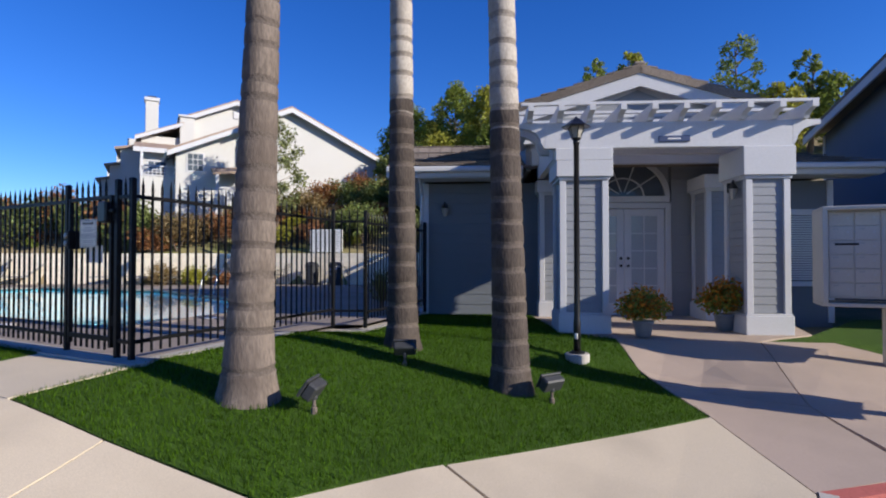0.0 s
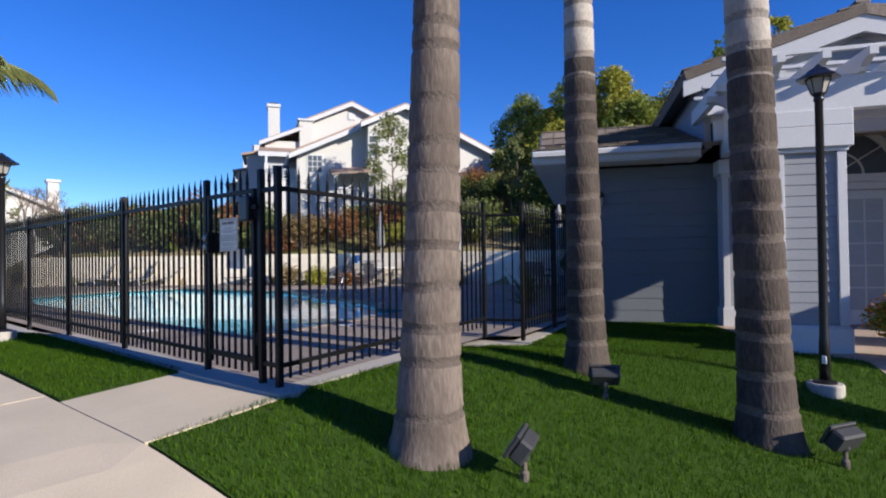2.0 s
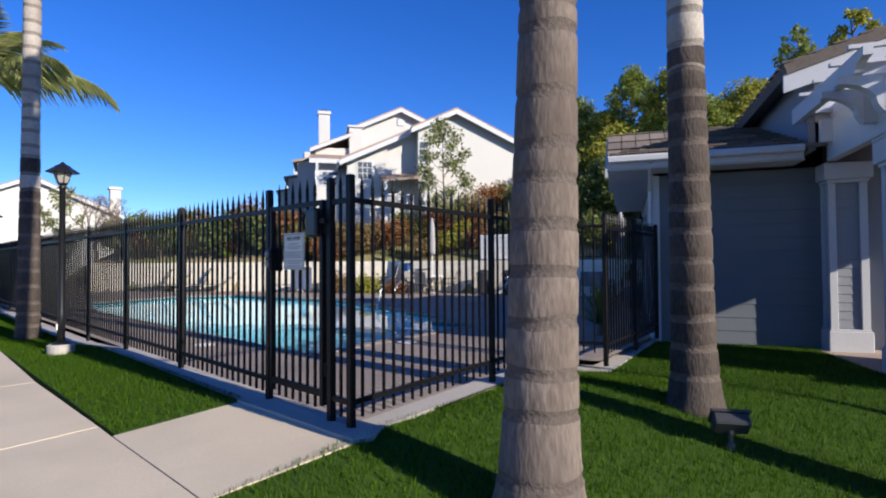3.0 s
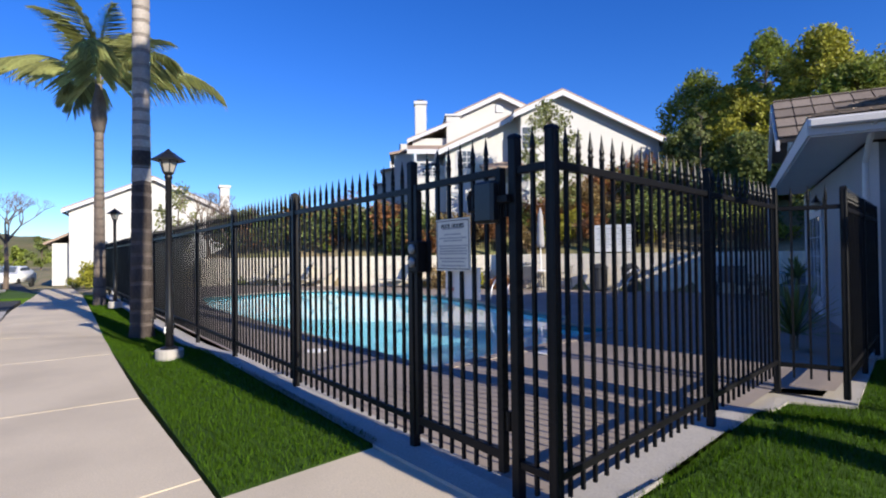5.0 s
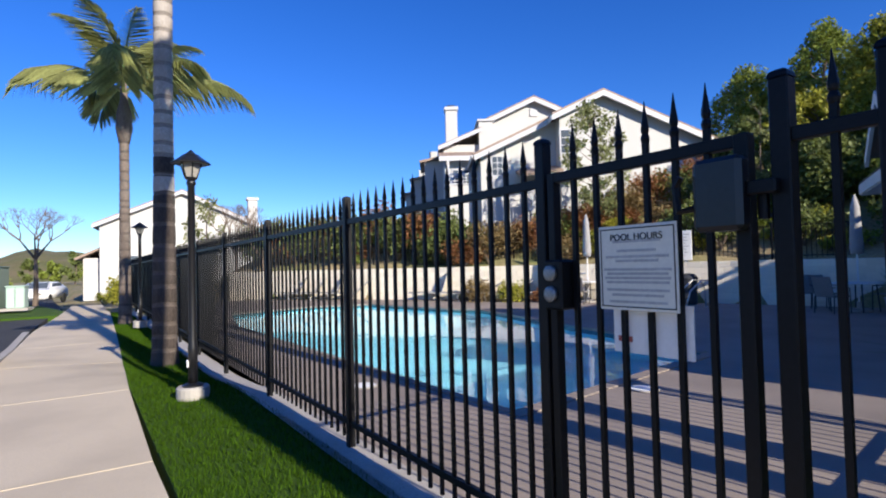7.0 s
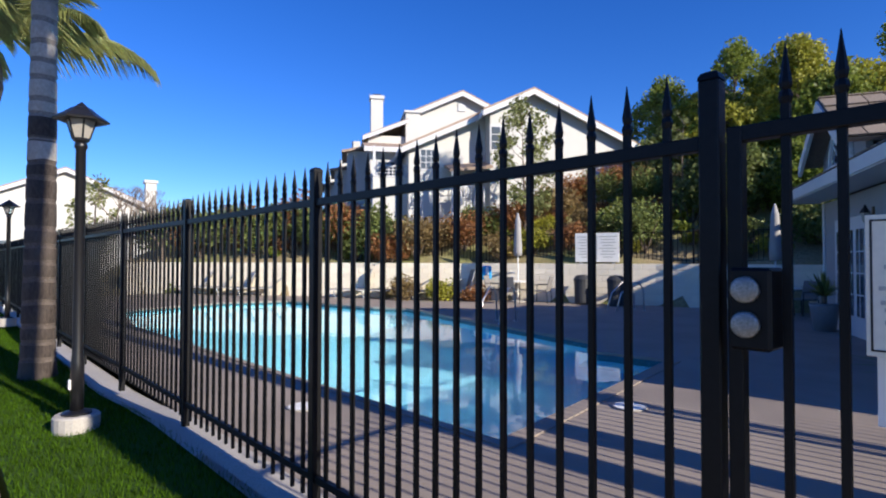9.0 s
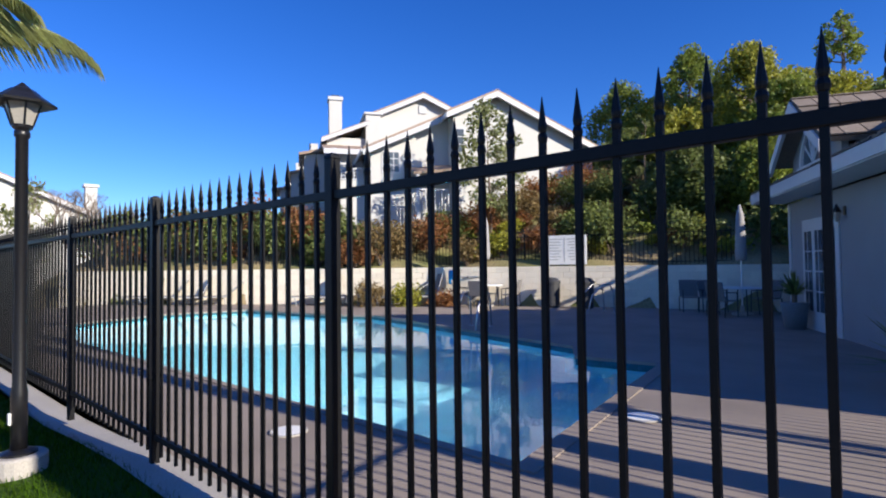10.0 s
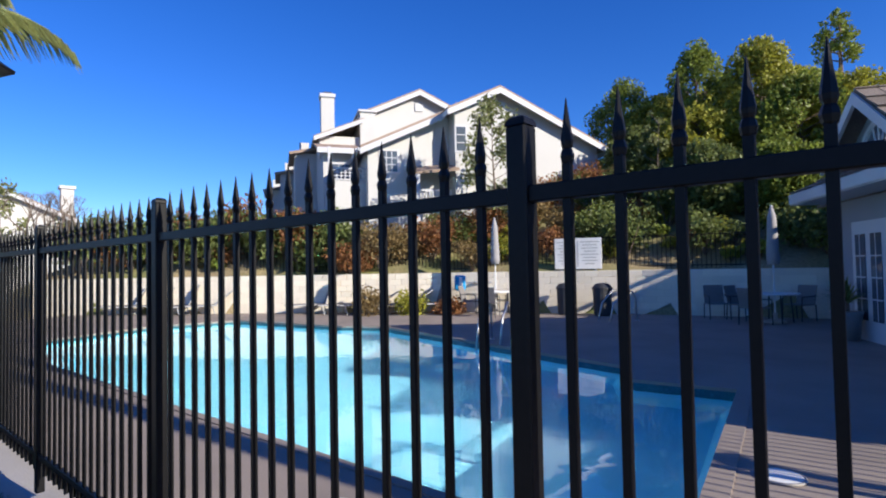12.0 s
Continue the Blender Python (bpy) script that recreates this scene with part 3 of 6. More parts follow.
def hours_sign(x, z, w, h):
    s = thing("sign", pose(x, 3.955, z), "cream pool hours sign with dark lettering on the gate", "sign")
    part("plate", B(-w / 2, w / 2, -0.003, 0.003, -h / 2, h / 2, 0.001), M_SIGN, s)
    for nm, b4 in (("border", (-w / 2 + .008, w / 2 - .008, h / 2 - .014, h / 2 - .010)), ("border", (-w / 2 + .008, w / 2 - .008, -h / 2 + .010, -h / 2 + .014)),
                   ("border", (-w / 2 + .008, -w / 2 + .012, -h / 2 + .01, h / 2 - .01)), ("border", (w / 2 - .012, w / 2 - .008, -h / 2 + .01, h / 2 - .01))):
        part(nm, B(b4[0], b4[1], -0.0045, -0.003, b4[2], b4[3]), M_INK, s)
    part("title", text_mesh("POOL HOURS", w * 0.108, M_INK, "title"), None, s, m=pose(0, -0.004, h / 2 - 0.043, 90))
    rows = [(.31, .62), (.20, .50), (.13, .80), (.08, .55), (-.02, .86), (-.07, .78), (-.12, .84), (-.17, .80), (-.26, .80), (-.32, .66), (-.40, .74)]
    for k, (f, ww) in enumerate(rows):
        z0 = h * f
        part("text_line", B(-w * ww / 2, w * ww / 2, -0.0045, -0.003, z0 - .0045, z0 + .0045 if k else z0 + .007), M_INKGREY, s)
    part("lower_plate", B(-w / 2 + .01, w / 2 + .012, 0.055, 0.06, -h / 2 - 0.16, -h / 2 + 0.02), M_SIGNW, s, "blank white lower plate")
    part("red_mark", B(-w / 2 + .03, -w / 2 + .09, 0.0525, 0.0545, -h / 2 - 0.12, -h / 2 - 0.10), M_REDCURB, s)
    return s


hours_sign(-6.165, 1.345, 0.315, 0.30)

# ---- retaining wall of blocks ----


def block_wall():
    course, length, thick, rows = 0.2, 0.42, 0.2, 7
    made = 0
    extra = bmesh.new()
    root = thing("retaining_wall", Matrix(), "cream split-block retaining wall behind the pool deck", "wall", kind="structure")
    bmk = B(-length / 2 + .004, length / 2 - .004, -thick / 2, thick / 2, 0.004, course - 0.002, 0.006)
    block = finish(bmk, "block", M_BLOCK)
    core = bmesh.new()
    for (ax, ay), (bx, by) in zip(WALL_LINE[1:], WALL_LINE[2:7]):
        d = Vector((bx - ax, by - ay, 0))
        ang = math.atan2(d.y, d.x)
        n = int(d.length / length)
        real = d.length / n
        box(core, 0, d.length, -0.07, 0.09, -0.2, course * rows - 0.14, 0, pose(ax, ay, 0) @ Matrix.Rotation(ang, 4, 'Z'))
        for r in range(rows):
            for k in range(n):
                s = (k + 0.5 + 0.5 * (r % 2)) * real
                p = Matrix.Translation((ax + d.x / d.length * s, ay + d.y / d.length * s, -0.1 + course * r)) @ Matrix.Rotation(ang, 4, 'Z')
                if -24 < p.translation.x < -12 and made < 290 and r > 1:
                    part("block", block, None, root, m=p)
                    made += 1
                else:
                    box(extra, -real / 2 + .004, real / 2 - .004, -thick / 2, thick / 2, 0.004, course - 0.002, 0, p)
    part("core", core, M_BLOCK, root)
    tagged(part("block_courses", extra, M_BLOCK, root, "cream blocks laid in courses"), kind="stuff")


block_wall()

# ---- clubhouse ----
FLOOR = -0.15


def boards(parent, u0, u1, v, z0, z1, step, mat, along='u', face=-1):
    """Lapped horizontal siding boards, each its own piece. along: which way they run; face: the side that they look to."""
    n = max(1, round((z1 - z0) / step))
    h = (z1 - z0) / n
    L = u1 - u0
    bm = bmesh.new()
    prof = [(0, 0), (face * 0.013, 0.003), (face * 0.005, h), (0, h)]
    ends = []
    for s in (0, L):
        ends.append([bm.verts.new((s, d, z) if along == 'u' else (d, s, z)) for d, z in prof])
    bm.faces.new(ends[0]), bm.faces.new(ends[1][::-1])
    for i in range(4):
        j = (i + 1) % 4
        bm.faces.new((ends[0][i], ends[1][i], ends[1][j], ends[0][j]))
    me = finish(bm, "siding_board", mat)
    for k in range(n):
        part("siding_board", me, None, parent, m=Matrix.Translation((u0, v, z0 + k * h) if along == 'u' else (v, u0, z0 + k * h)))


def tiles(bm, eave_a, eave_b, ridge_a, ridge_b, w=0.30, row=0.34):
    """Flat roof tiles in overlapping rows on a slope given by its eave and ridge ends."""
    ea, eb, ra, rb = (Vector(p) for p in (eave_a, eave_b, ridge_a, ridge_b))
    rise = ((ra + rb) / 2 - (ea + eb) / 2)
    rows = max(1, int(rise.length / row))
    nrm = (eb - ea).cross(ra - ea if (ra - ea).length > 0.01 else rb - ea).normalized()
    if nrm.z < 0:
        nrm = -nrm
    rng = random.Random(11)
    for r in range(rows):
        f0, f1 = r / rows, (r + 1.12) / rows
        a0, b0, a1, b1 = ea.lerp(ra, f0), eb.lerp(rb, f0), ea.lerp(ra, f1), eb.lerp(rb, f1)
        n = max(1, int((b0 - a0).length / w))
        for k in range(n):
            s0, s1 = k / n + 0.004, (k + 1) / n - 0.004
            lift = 0.045 + rng.uniform(0, 0.012)
            p = [a0.lerp(b0, s0) + nrm * lift, a0.lerp(b0, s1) + nrm * lift, a1.lerp(b1, s1) + nrm * 0.012, a1.lerp(b1, s0) + nrm * 0.012]
            q = [x - nrm * 0.025 for x in p]
            hi, lo = [bm.verts.new(x) for x in p], [bm.verts.new(x) for x in q]
            bm.faces.new(hi), bm.faces.new(lo[::-1])
            for i in range(4):
                bm.faces.new((hi[i], lo[i], lo[(i + 1) % 4], hi[(i + 1) % 4]))
    return bm


def column(parent, u0, u1, v0, v1, z0, cap0, cap1, sides):
    """Square porch column: white plinth, cap and corner boards, grey siding panels."""
    c = part("column", B(u0 + .05, u1 - .05, v0 + .05, v1 - .05, z0, cap1 - .01), M_SIDING, parent, "porch column clad in grey lap siding")
    part("plinth", B(u0 - .03, u1 + .03, v0 - .03, v1 + .03, z0 - .1, z0 + .32, .008), M_WHITE, c, "white painted plinth")
    part("plinth_cap", B(u0 - .01, u1 + .01, v0 - .01, v1 + .01, z0 + .32, z0 + .35, .006), M_WHITE, c)
    part("capital", B(u0 - .06, u1 + .06, v0 - .06, v1 + .06, cap0, cap1, .008), M_WHITE, c, "white painted capital")
    part("necking", B(u0 - .02, u1 + .02, v0 - .02, v1 + .02, cap0 - .05, cap0, .006), M_WHITE, c)
    for u in (u0, u1 - .10):
        for v in (v0, v1 - .10):
            part("corner_board", B(u, u + .10, v, v + .10, z0 + .35, cap0 - .05, .004), M_WHITE, c)
    for s in sides:
        if s == 'f':
            boards(c, u0 + .10, u1 - .10, v0 + .05, z0 + .36, cap0 - .05, 0.13, M_SIDING)
        if s == 'l':
            boards(c, v0 + .10, v1 - .10, u0 + .05, z0 + .36, cap0 - .05, 0.13, M_SIDING, 'v', -1)
        if s == 'r':
            boards(c, v0 + .10, v1 - .10, u1 - .05, z0 + .36, cap0 - .05, 0.13, M_SIDING, 'v', 1)
    return c


def clubhouse():
    h = thing("clubhouse", BUILD, "grey single-storey clubhouse with white trim and a gabled porch", "house")
    WH, EAVE = 2.70, 2.78
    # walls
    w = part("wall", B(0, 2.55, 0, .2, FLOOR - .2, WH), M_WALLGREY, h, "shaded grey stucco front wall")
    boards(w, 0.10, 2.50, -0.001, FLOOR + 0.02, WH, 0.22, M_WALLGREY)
    w2 = part("wall", B(0, .2, .2, 7.1, FLOOR - .2, WH), M_SIDING, h, "grey side wall toward the pool")
    part("corner_board", B(-.02, .10, -.03, .10, FLOOR - .1, WH), M_WHITE, h)
    part("wall", B(2.55, 3.25, 0, .2, FLOOR - .2, 4.0), M_SIDING, h)
    part("wall", B(5.25, 6.5, 0, .2, FLOOR - .2, 4.0), M_SIDING, h)
    part("wall", B(3.25, 5.25, 0, .2, 3.28, 4.0), M_SIDING, h)
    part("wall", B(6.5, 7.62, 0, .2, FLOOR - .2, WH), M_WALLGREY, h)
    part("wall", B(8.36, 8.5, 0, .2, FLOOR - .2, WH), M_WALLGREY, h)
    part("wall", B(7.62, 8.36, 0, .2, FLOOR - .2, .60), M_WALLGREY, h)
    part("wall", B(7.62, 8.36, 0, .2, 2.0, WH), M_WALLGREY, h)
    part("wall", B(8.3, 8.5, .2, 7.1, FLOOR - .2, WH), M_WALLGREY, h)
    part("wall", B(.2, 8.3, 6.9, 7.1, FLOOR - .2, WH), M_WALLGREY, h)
    boards(h, 5.25, 6.5, -0.001, FLOOR + .02, 3.9, 0.13, M_SIDING)
    # interior floor and back partition so that the glass looks into a room
    part("room_floor", B(.2, 8.3, .2, 6.9, FLOOR - .1, FLOOR + .02), M_DECK, h)
    part("partition", B(2.6, 8.2, 3.0, 3.1, FLOOR, 4.0), M_SIDING, h)
    # double door
    d = part("door_frame", B(3.30, 3.42, -.03, .12, FLOOR, 2.26, .005), M_WHITE, h, "white door frame")
    part("jamb", B(5.12, 5.24, -.03, .12, FLOOR, 2.26, .005), M_WHITE, d)
    part("head", B(3.42, 5.12, -.03, .12, 2.14, 2.26, .005), M_WHITE, d)
    for a, b in ((3.43, 4.265), (4.275, 5.11)):
        lf = part("door", B(a, a + .15, .02, .07, FLOOR + .03, 2.13, .004), M_WHITE, h, "white glazed door leaf")
        part("stile", B(b - .15, b, .02, .07, FLOOR + .03, 2.13, .004), M_WHITE, lf)
        part("rail", B(a + .15, b - .15, .02, .07, 1.98, 2.13, .004), M_WHITE, lf)
        part("rail", B(a + .15, b - .15, .02, .07, FLOOR + .03, FLOOR + .28, .004), M_WHITE, lf)
        part("pane", B(a + .15, b - .15, .04, .05, FLOOR + .28, 1.98), M_CURTAIN, lf, "door glass backed by a pale curtain")
        part("muntin", B((a + b) / 2 - .012, (a + b) / 2 + .012, .022, .06, FLOOR + .28, 1.98), M_WHITE, lf)
        for k in range(1, 5):
            z = FLOOR + .28 + (1.98 - FLOOR - .28) * k / 5
            part("muntin", B(a + .15, b - .15, .022, .06, z - .012, z + .012), M_WHITE, lf)
        for z in (0.92, 1.08):
            part("knob", lathe(bmesh.new(), [(.02, 0), (.02, .02), (.032, .03), (.03, .055), (.01, .06)], 12), M_LAMPBLK, lf, "black knob", m=pose(b - .07 if b < 4.3 else a + .07, .02, z, 90))
    # fan window over the door
    aw = part("arch_window", B(3.28, 5.22, -.03, .10, 2.27, 2.40, .005), M_WHITE, h, "white half-round fan window")
    for name, r0, r1, mat, y0, y1 in (("arch_frame", .86, .97, M_WHITE, -.03, .10), ("arch_bar", .42, .45, M_WHITE, .0, .05), ("arch_glass", 0.0, .86, M_GLASS, .03, .04)):
        bm = bmesh.new()
        N = 28
        ring = []
        for k in range(N + 1):
            a = math.pi * k / N
            for r in (r0, r1):
                for y in (y0, y1):
                    ring.append(bm.verts.new((4.25 + r * math.cos(a), y, 2.40 + .88 * r * math.sin(a))))
        for k in range(N):
            i, j = 4 * k, 4 * k + 4
            bm.faces.new((ring[i], ring[j], ring[j + 2], ring[i + 2])), bm.faces.new((ring[i + 1], ring[i + 3], ring[j + 3], ring[j + 1]))
            bm.faces.new((ring[i + 2], ring[j + 2], ring[j + 3], ring[i + 3]))
            if r0 > 0:
                bm.faces.new((ring[i], ring[i + 1], ring[j + 1], ring[j]))
        bmesh.ops.remove_doubles(bm, verts=bm.verts, dist=1e-5)
        part(name, bm, mat, aw)
    for a in (36, 72, 108, 144):
        bm = bmesh.new()
        c, s = math.cos(radians(a)), math.sin(radians(a))
        tube(bm, [(4.25 + .1 * c, .02, 2.40 + .09 * s), (4.25 + .88 * c, .02, 2.40 + .775 * s)], .014, 6)
        part("spoke", bm, M_WHITE, aw)
    # wall above the arch, filled around the half-round
    bm = bmesh.new()
    N = 20
    for k in range(N):
        a0, a1 = math.pi * k / N, math.pi * (k + 1) / N
        p = [(4.25 + .95 * math.cos(a), 2.40 + .83 * math.sin(a)) for a in (a0, a1)]
        q = [bm.verts.new((x, y, z)) for x, z in p for y in (.0, .18)]
        t = [bm.verts.new((x, y, 3.29)) for x, z in p for y in (.0, .18)]
        bm.faces.new((q[0], q[2], t[2], t[0])), bm.faces.new((q[1], t[1], t[3], q[3])), bm.faces.new((q[0], q[1], q[3], q[2]))
    part("spandrel", bm, M_SIDING, h)
    # side windows
    wi = part("window", B(7.58, 8.40, -.04, .02, 1.98, 2.10, .005), M_WHITE, h, "white framed window with closed blinds")
    part("window_sill", B(7.56, 8.42, -.07, .05, .50, .60, .006), M_WHITE, wi)
    for a in (7.60, 8.32):
        part("window_frame", B(a, a + .06, -.03, .06, .60, 1.98, .004), M_WHITE, wi)
    part("pane", B(7.66, 8.32, .05, .06, .60, 1.98), M_GLASS, wi)
    for k in range(27):
        part("blind_slat", B(7.67, 8.31, .02, .035, .63 + .05 * k, .665 + .05 * k), M_WHITE, wi)
    part("corner_board", B(8.40, 8.52, -.03, .10, FLOOR - .1, WH), M_WHITE, h)
    # french doors on the pool side
    fd = part("french_door", B(-.03, .0, 4.30, 6.20, FLOOR, 2.25, .004), M_WHITE, h, "white french doors toward the pool")
    for k in range(3):
        a = 4.38 + .59 * k
        part("pane", B(-.045, -.032, a + .10, a + .48, .35, 2.0), M_GLASS, fd)
        part("muntin", B(-.05, -.03, a + .28, a + .30, .35, 2.0), M_WHITE, fd)
        for z in (.76, 1.17, 1.58):
            part("muntin", B(-.05, -.03, a + .10, a + .48, z - .012, z + .012), M_WHITE, fd)
    part("corner_board", B(-.03, .09, 6.99, 7.12, FLOOR - .1, WH), M_WHITE, h)
    # rear wing, stepped back behind a planted corner
    part("wall", B(1.5, 8.5, 7.1, 10.2, FLOOR - .2, 2.9), M_SIDING, h, "shaded grey rear wing wall")
    for a, b in (((1.0, 6.8, 2.98), (1.0, 10.7, 2.98)), ((9.0, 6.8, 2.98), (9.0, 10.7, 2.98))):
        u = 4.6 if a[0] < 4 else 5.2
        part("rear_roof", slab(bmesh.new(), [a, b, (u, 10.7, 4.7), (u, 5.0, 4.7)], .06), M_ROOF, h, "brown tile roof of the rear wing")
    part("rear_gable", slab(bmesh.new(), [(1.5, 10.2, 2.9), (8.5, 10.2, 2.9), (5.2, 10.2, 4.6), (4.6, 10.2, 4.6)], .1), M_SIDING, h)
    # roofs
    e, o = EAVE + .2, .6
    rf = part("roof", slab(bmesh.new(), [(-.7, -o, e), (9.1, -o, e), (7.2, 3.6, e + 1.26), (1.6, 3.6, e + 1.26)], .06), M_ROOF, h, "brown concrete tile roof")
    part("roof_slope", slab(bmesh.new(), [(-.7, 7.4, e), (9.1, 7.4, e), (7.2, 3.8, e + 1.26), (1.6, 3.8, e + 1.26)], .06), M_ROOF, rf)
    part("roof_slope", slab(bmesh.new(), [(-.7, -o, e), (1.6, 3.6, e + 1.26), (1.6, 3.8, e + 1.26), (-.7, 7.4, e)], .06), M_ROOF, rf)
    part("roof_slope", slab(bmesh.new(), [(9.1, -o, e), (7.2, 3.6, e + 1.26), (7.2, 3.8, e + 1.26), (9.1, 7.4, e)], .06), M_ROOF, rf)
    part("roof_slope", slab(bmesh.new(), [(1.6, 3.6, e + 1.26), (7.2, 3.6, e + 1.26), (7.2, 3.8, e + 1.26), (1.6, 3.8, e + 1.26)], .06), M_ROOF, rf)
    bm = bmesh.new()
    tiles(bm, (-.7, -o, e), (2.1, -o, e), (1.6, 3.6, e + 1.26), (2.1, 3.6, e + 1.26))
    tiles(bm, (6.6, -o, e), (9.1, -o, e), (6.6, 3.6, e + 1.26), (7.2, 3.6, e + 1.26))
    tiles(bm, (-.7, 7.4, e), (-.7, -o, e), (1.6, 3.8, e + 1.26), (1.6, 3.6, e + 1.26))
    tagged(part("roof_tile", bm, M_ROOF, rf, "weathered brown roof tiles in rows"), kind="stuff")
    for a in ((-.72, 2.08, -o - .03, -o), (6.62, 9.12, -o - .03, -o)):
        part("fascia", B(*a, e - .22, e, .004), M_WHITE, h, "white fascia board")
        part("gutter", B(a[0], a[1], -o - .12, -o - .03, e - .13, e - .02, .02), M_WHITE, h)
    part("fascia", B(-.73, -.70, -o, 7.4, e - .22, e, .004), M_WHITE, h)
    part("soffit", B(-.70, 2.1, -o, 0.0, e - .24, e - .22), M_WHITE, h)
    part("soffit", B(6.6, 9.1, -o, 0.0, e - .24, e - .22), M_WHITE, h)
    part("soffit", B(-.70, -.001, 0.0, 7.4, e - .24, e - .22), M_WHITE, h)
    bm = bmesh.new()
    tube(bm, [(-.05, -o - .08, e - .1), (-.05, -.35, e - .3), (-.05, -.06, e - .55), (-.05, -.06, FLOOR + .15), (-.05, -.2, FLOOR + .06)], .035, 8)
    part("downspout", bm, M_WHITE, h, "white downspout")
    # porch gable: side walls, gable wall, roof with rakes, ridge along the depth of the house
    gu, gz, g0, gw, ge, gv = 4.40, 4.78, -.75, 2.35, 4.12, -.55
    for a, b in ((2.15, 2.25), (6.55, 6.65)):
        part("gable_side_wall", B(a, b, gv, 4.0, e - .1, ge), M_SIDING, h)
    part("porch_ceiling", B(2.1, 6.7, -.7, 0.0, 3.40, 3.46), M_WHITE, h)
    bm = bmesh.new()
    prism_pts = [(2.15, 3.3), (6.65, 3.3), (6.65, ge), (gu, gz - .1), (2.15, ge)]
    f0 = [bm.verts.new((u, gv, z)) for u, z in prism_pts]
    f1 = [bm.verts.new((u, gv + .12, z)) for u, z in prism_pts]
    bm.faces.new(f0[::-1]), bm.faces.new(f1)
    for i in range(5):
        bm.faces.new((f0[i], f0[(i + 1) % 5], f1[(i + 1) % 5], f1[i]))
    gwall = part("gable_wall", bm, M_WHITE, h, "white gable wall over the porch")
    boards(gwall, 2.9, 5.9, gv - .02, 3.5, 3.95, .13, M_SIDING)
    bm = bmesh.new()
    tri = [(3.4, 4.06), (5.4, 4.06), (4.40, 4.50)]
    a1 = [bm.verts.new((u, gv - .015, z)) for u, z in tri]
    bm.faces.new(a1)
    a2 = [bm.verts.new((u, gv + .02, z)) for u, z in tri]
    bm.faces.new(a2[::-1])
    part("gable_panel", bm, M_SIDING, gwall, "grey recessed gable panel")
    for s in (-1, 1):
        ue, ze = gu + s * (gw + .25), ge - .08
        part("gable_roof", slab(bmesh.new(), [(gu, g0 - .06, gz + .15), (ue, g0 - .06, ze + .09), (ue, 5.0, ze + .09), (gu, 5.0, gz + .15)], .15), M_ROOF, h)
        bm = bmesh.new()
        tiles(bm, (ue, g0 - .06, ze + .09), (ue, 5.0, ze + .09), (gu, g0 - .06, gz + .15), (gu, 5.0, gz + .15))
        tagged(part("roof_tile", bm, M_ROOF, h, "weathered brown roof tiles in rows"), kind="stuff")
        bm = bmesh.new()
        p = [(gu, gz), (ue, ze - .06), (ue, ze - .32), (gu, gz - .27)]
        q0, q1 = [bm.verts.new((u, g0 - .03, z)) for u, z in p], [bm.verts.new((u, g0 + .02, z)) for u, z in p]
        bm.faces.new(q0), bm.faces.new(q1[::-1])
        for i in range(4):
            bm.faces.new((q0[i], q1[i], q1[(i + 1) % 4], q0[(i + 1) % 4]))
        part("rake_board", bm, M_WHITE, h, "white rake board")
    bm = bmesh.new()
    for k in range(20):
        box(bm, gu - .11, gu + .11, g0 + .29 * k, g0 + .29 * k + .27, gz + .17, gz + .24, .02)
    part("ridge_cap", bm, M_ROOF, h)
    # small gabled dormer with a fan window toward the pool
    gy, half, top, foot = 3.9, 1.35, 4.30, 3.32
    for q in (-1, 1):
        part("gable_roof", slab(bmesh.new(), [(-.85, gy, top), (-.85, gy + q * half, foot), (1.7, gy + q * half, foot), (1.7, gy, top)], .08), M_ROOF, h)
        bm = bmesh.new()
        tiles(bm, (-.85, gy + q * half, foot), (1.7, gy + q * half, foot), (-.85, gy, top), (1.7, gy, top))
        tagged(part("roof_tile", bm, M_ROOF, h, "weathered brown roof tiles in rows"), kind="stuff")
        bm = bmesh.new()
        p = [(gy, top - .03), (gy + q * half, foot - .03), (gy + q * half, foot - .22), (gy, top - .24)]
        q0, q1 = [bm.verts.new((-.88, y, z)) for y, z in p], [bm.verts.new((-.82, y, z)) for y, z in p]
        bm.faces.new(q0), bm.faces.new(q1[::-1])
        for i in range(4):
            bm.faces.new((q0[i], q1[i], q1[(i + 1) % 4], q0[(i + 1) % 4]))
        part("rake_board", bm, M_WHITE, h, "white rake board")
    bm = bmesh.new()
    p = [(gy - 1.15, 2.99), (gy + 1.15, 2.99), (gy + 1.15, foot + .05), (gy, top - .12), (gy - 1.15, foot + .05)]
    q0, q1 = [bm.verts.new((-.50, y, z)) for y, z in p], [bm.verts.new((-.40, y, z)) for y, z in p]
    bm.faces.new(q0), bm.faces.new(q1[::-1])
    for i in range(5):
        bm.faces.new((q0[i], q1[i], q1[(i + 1) % 5], q0[(i + 1) % 5]))
    gp = part("dormer_wall", bm, M_SIDING, h, "grey dormer wall")
    part("dormer_sill", B(-.56, -.50, gy - .75, gy + .75, 3.08, 3.15, .006), M_WHITE, gp)
    bm = bmesh.new()
    N = 18
    arc = [(gy + .58 * math.cos(math.pi * k / N), 3.15 + .62 * math.sin(math.pi * k / N)) for k in range(N + 1)]
    q0, q1 = [bm.verts.new((-.512, y, z)) for y, z in arc], [bm.verts.new((-.502, y, z)) for y, z in arc]
    bm.faces.new(q0), bm.faces.new(q1[::-1])
    tw = part("fan_window", bm, M_GLASS, gp, "half-round fan window")
    bm = bmesh.new()
    tube(bm, [(-.52, y, z) for y, z in arc], .045, 6)
    part("arch_frame", bm, M_WHITE, tw)
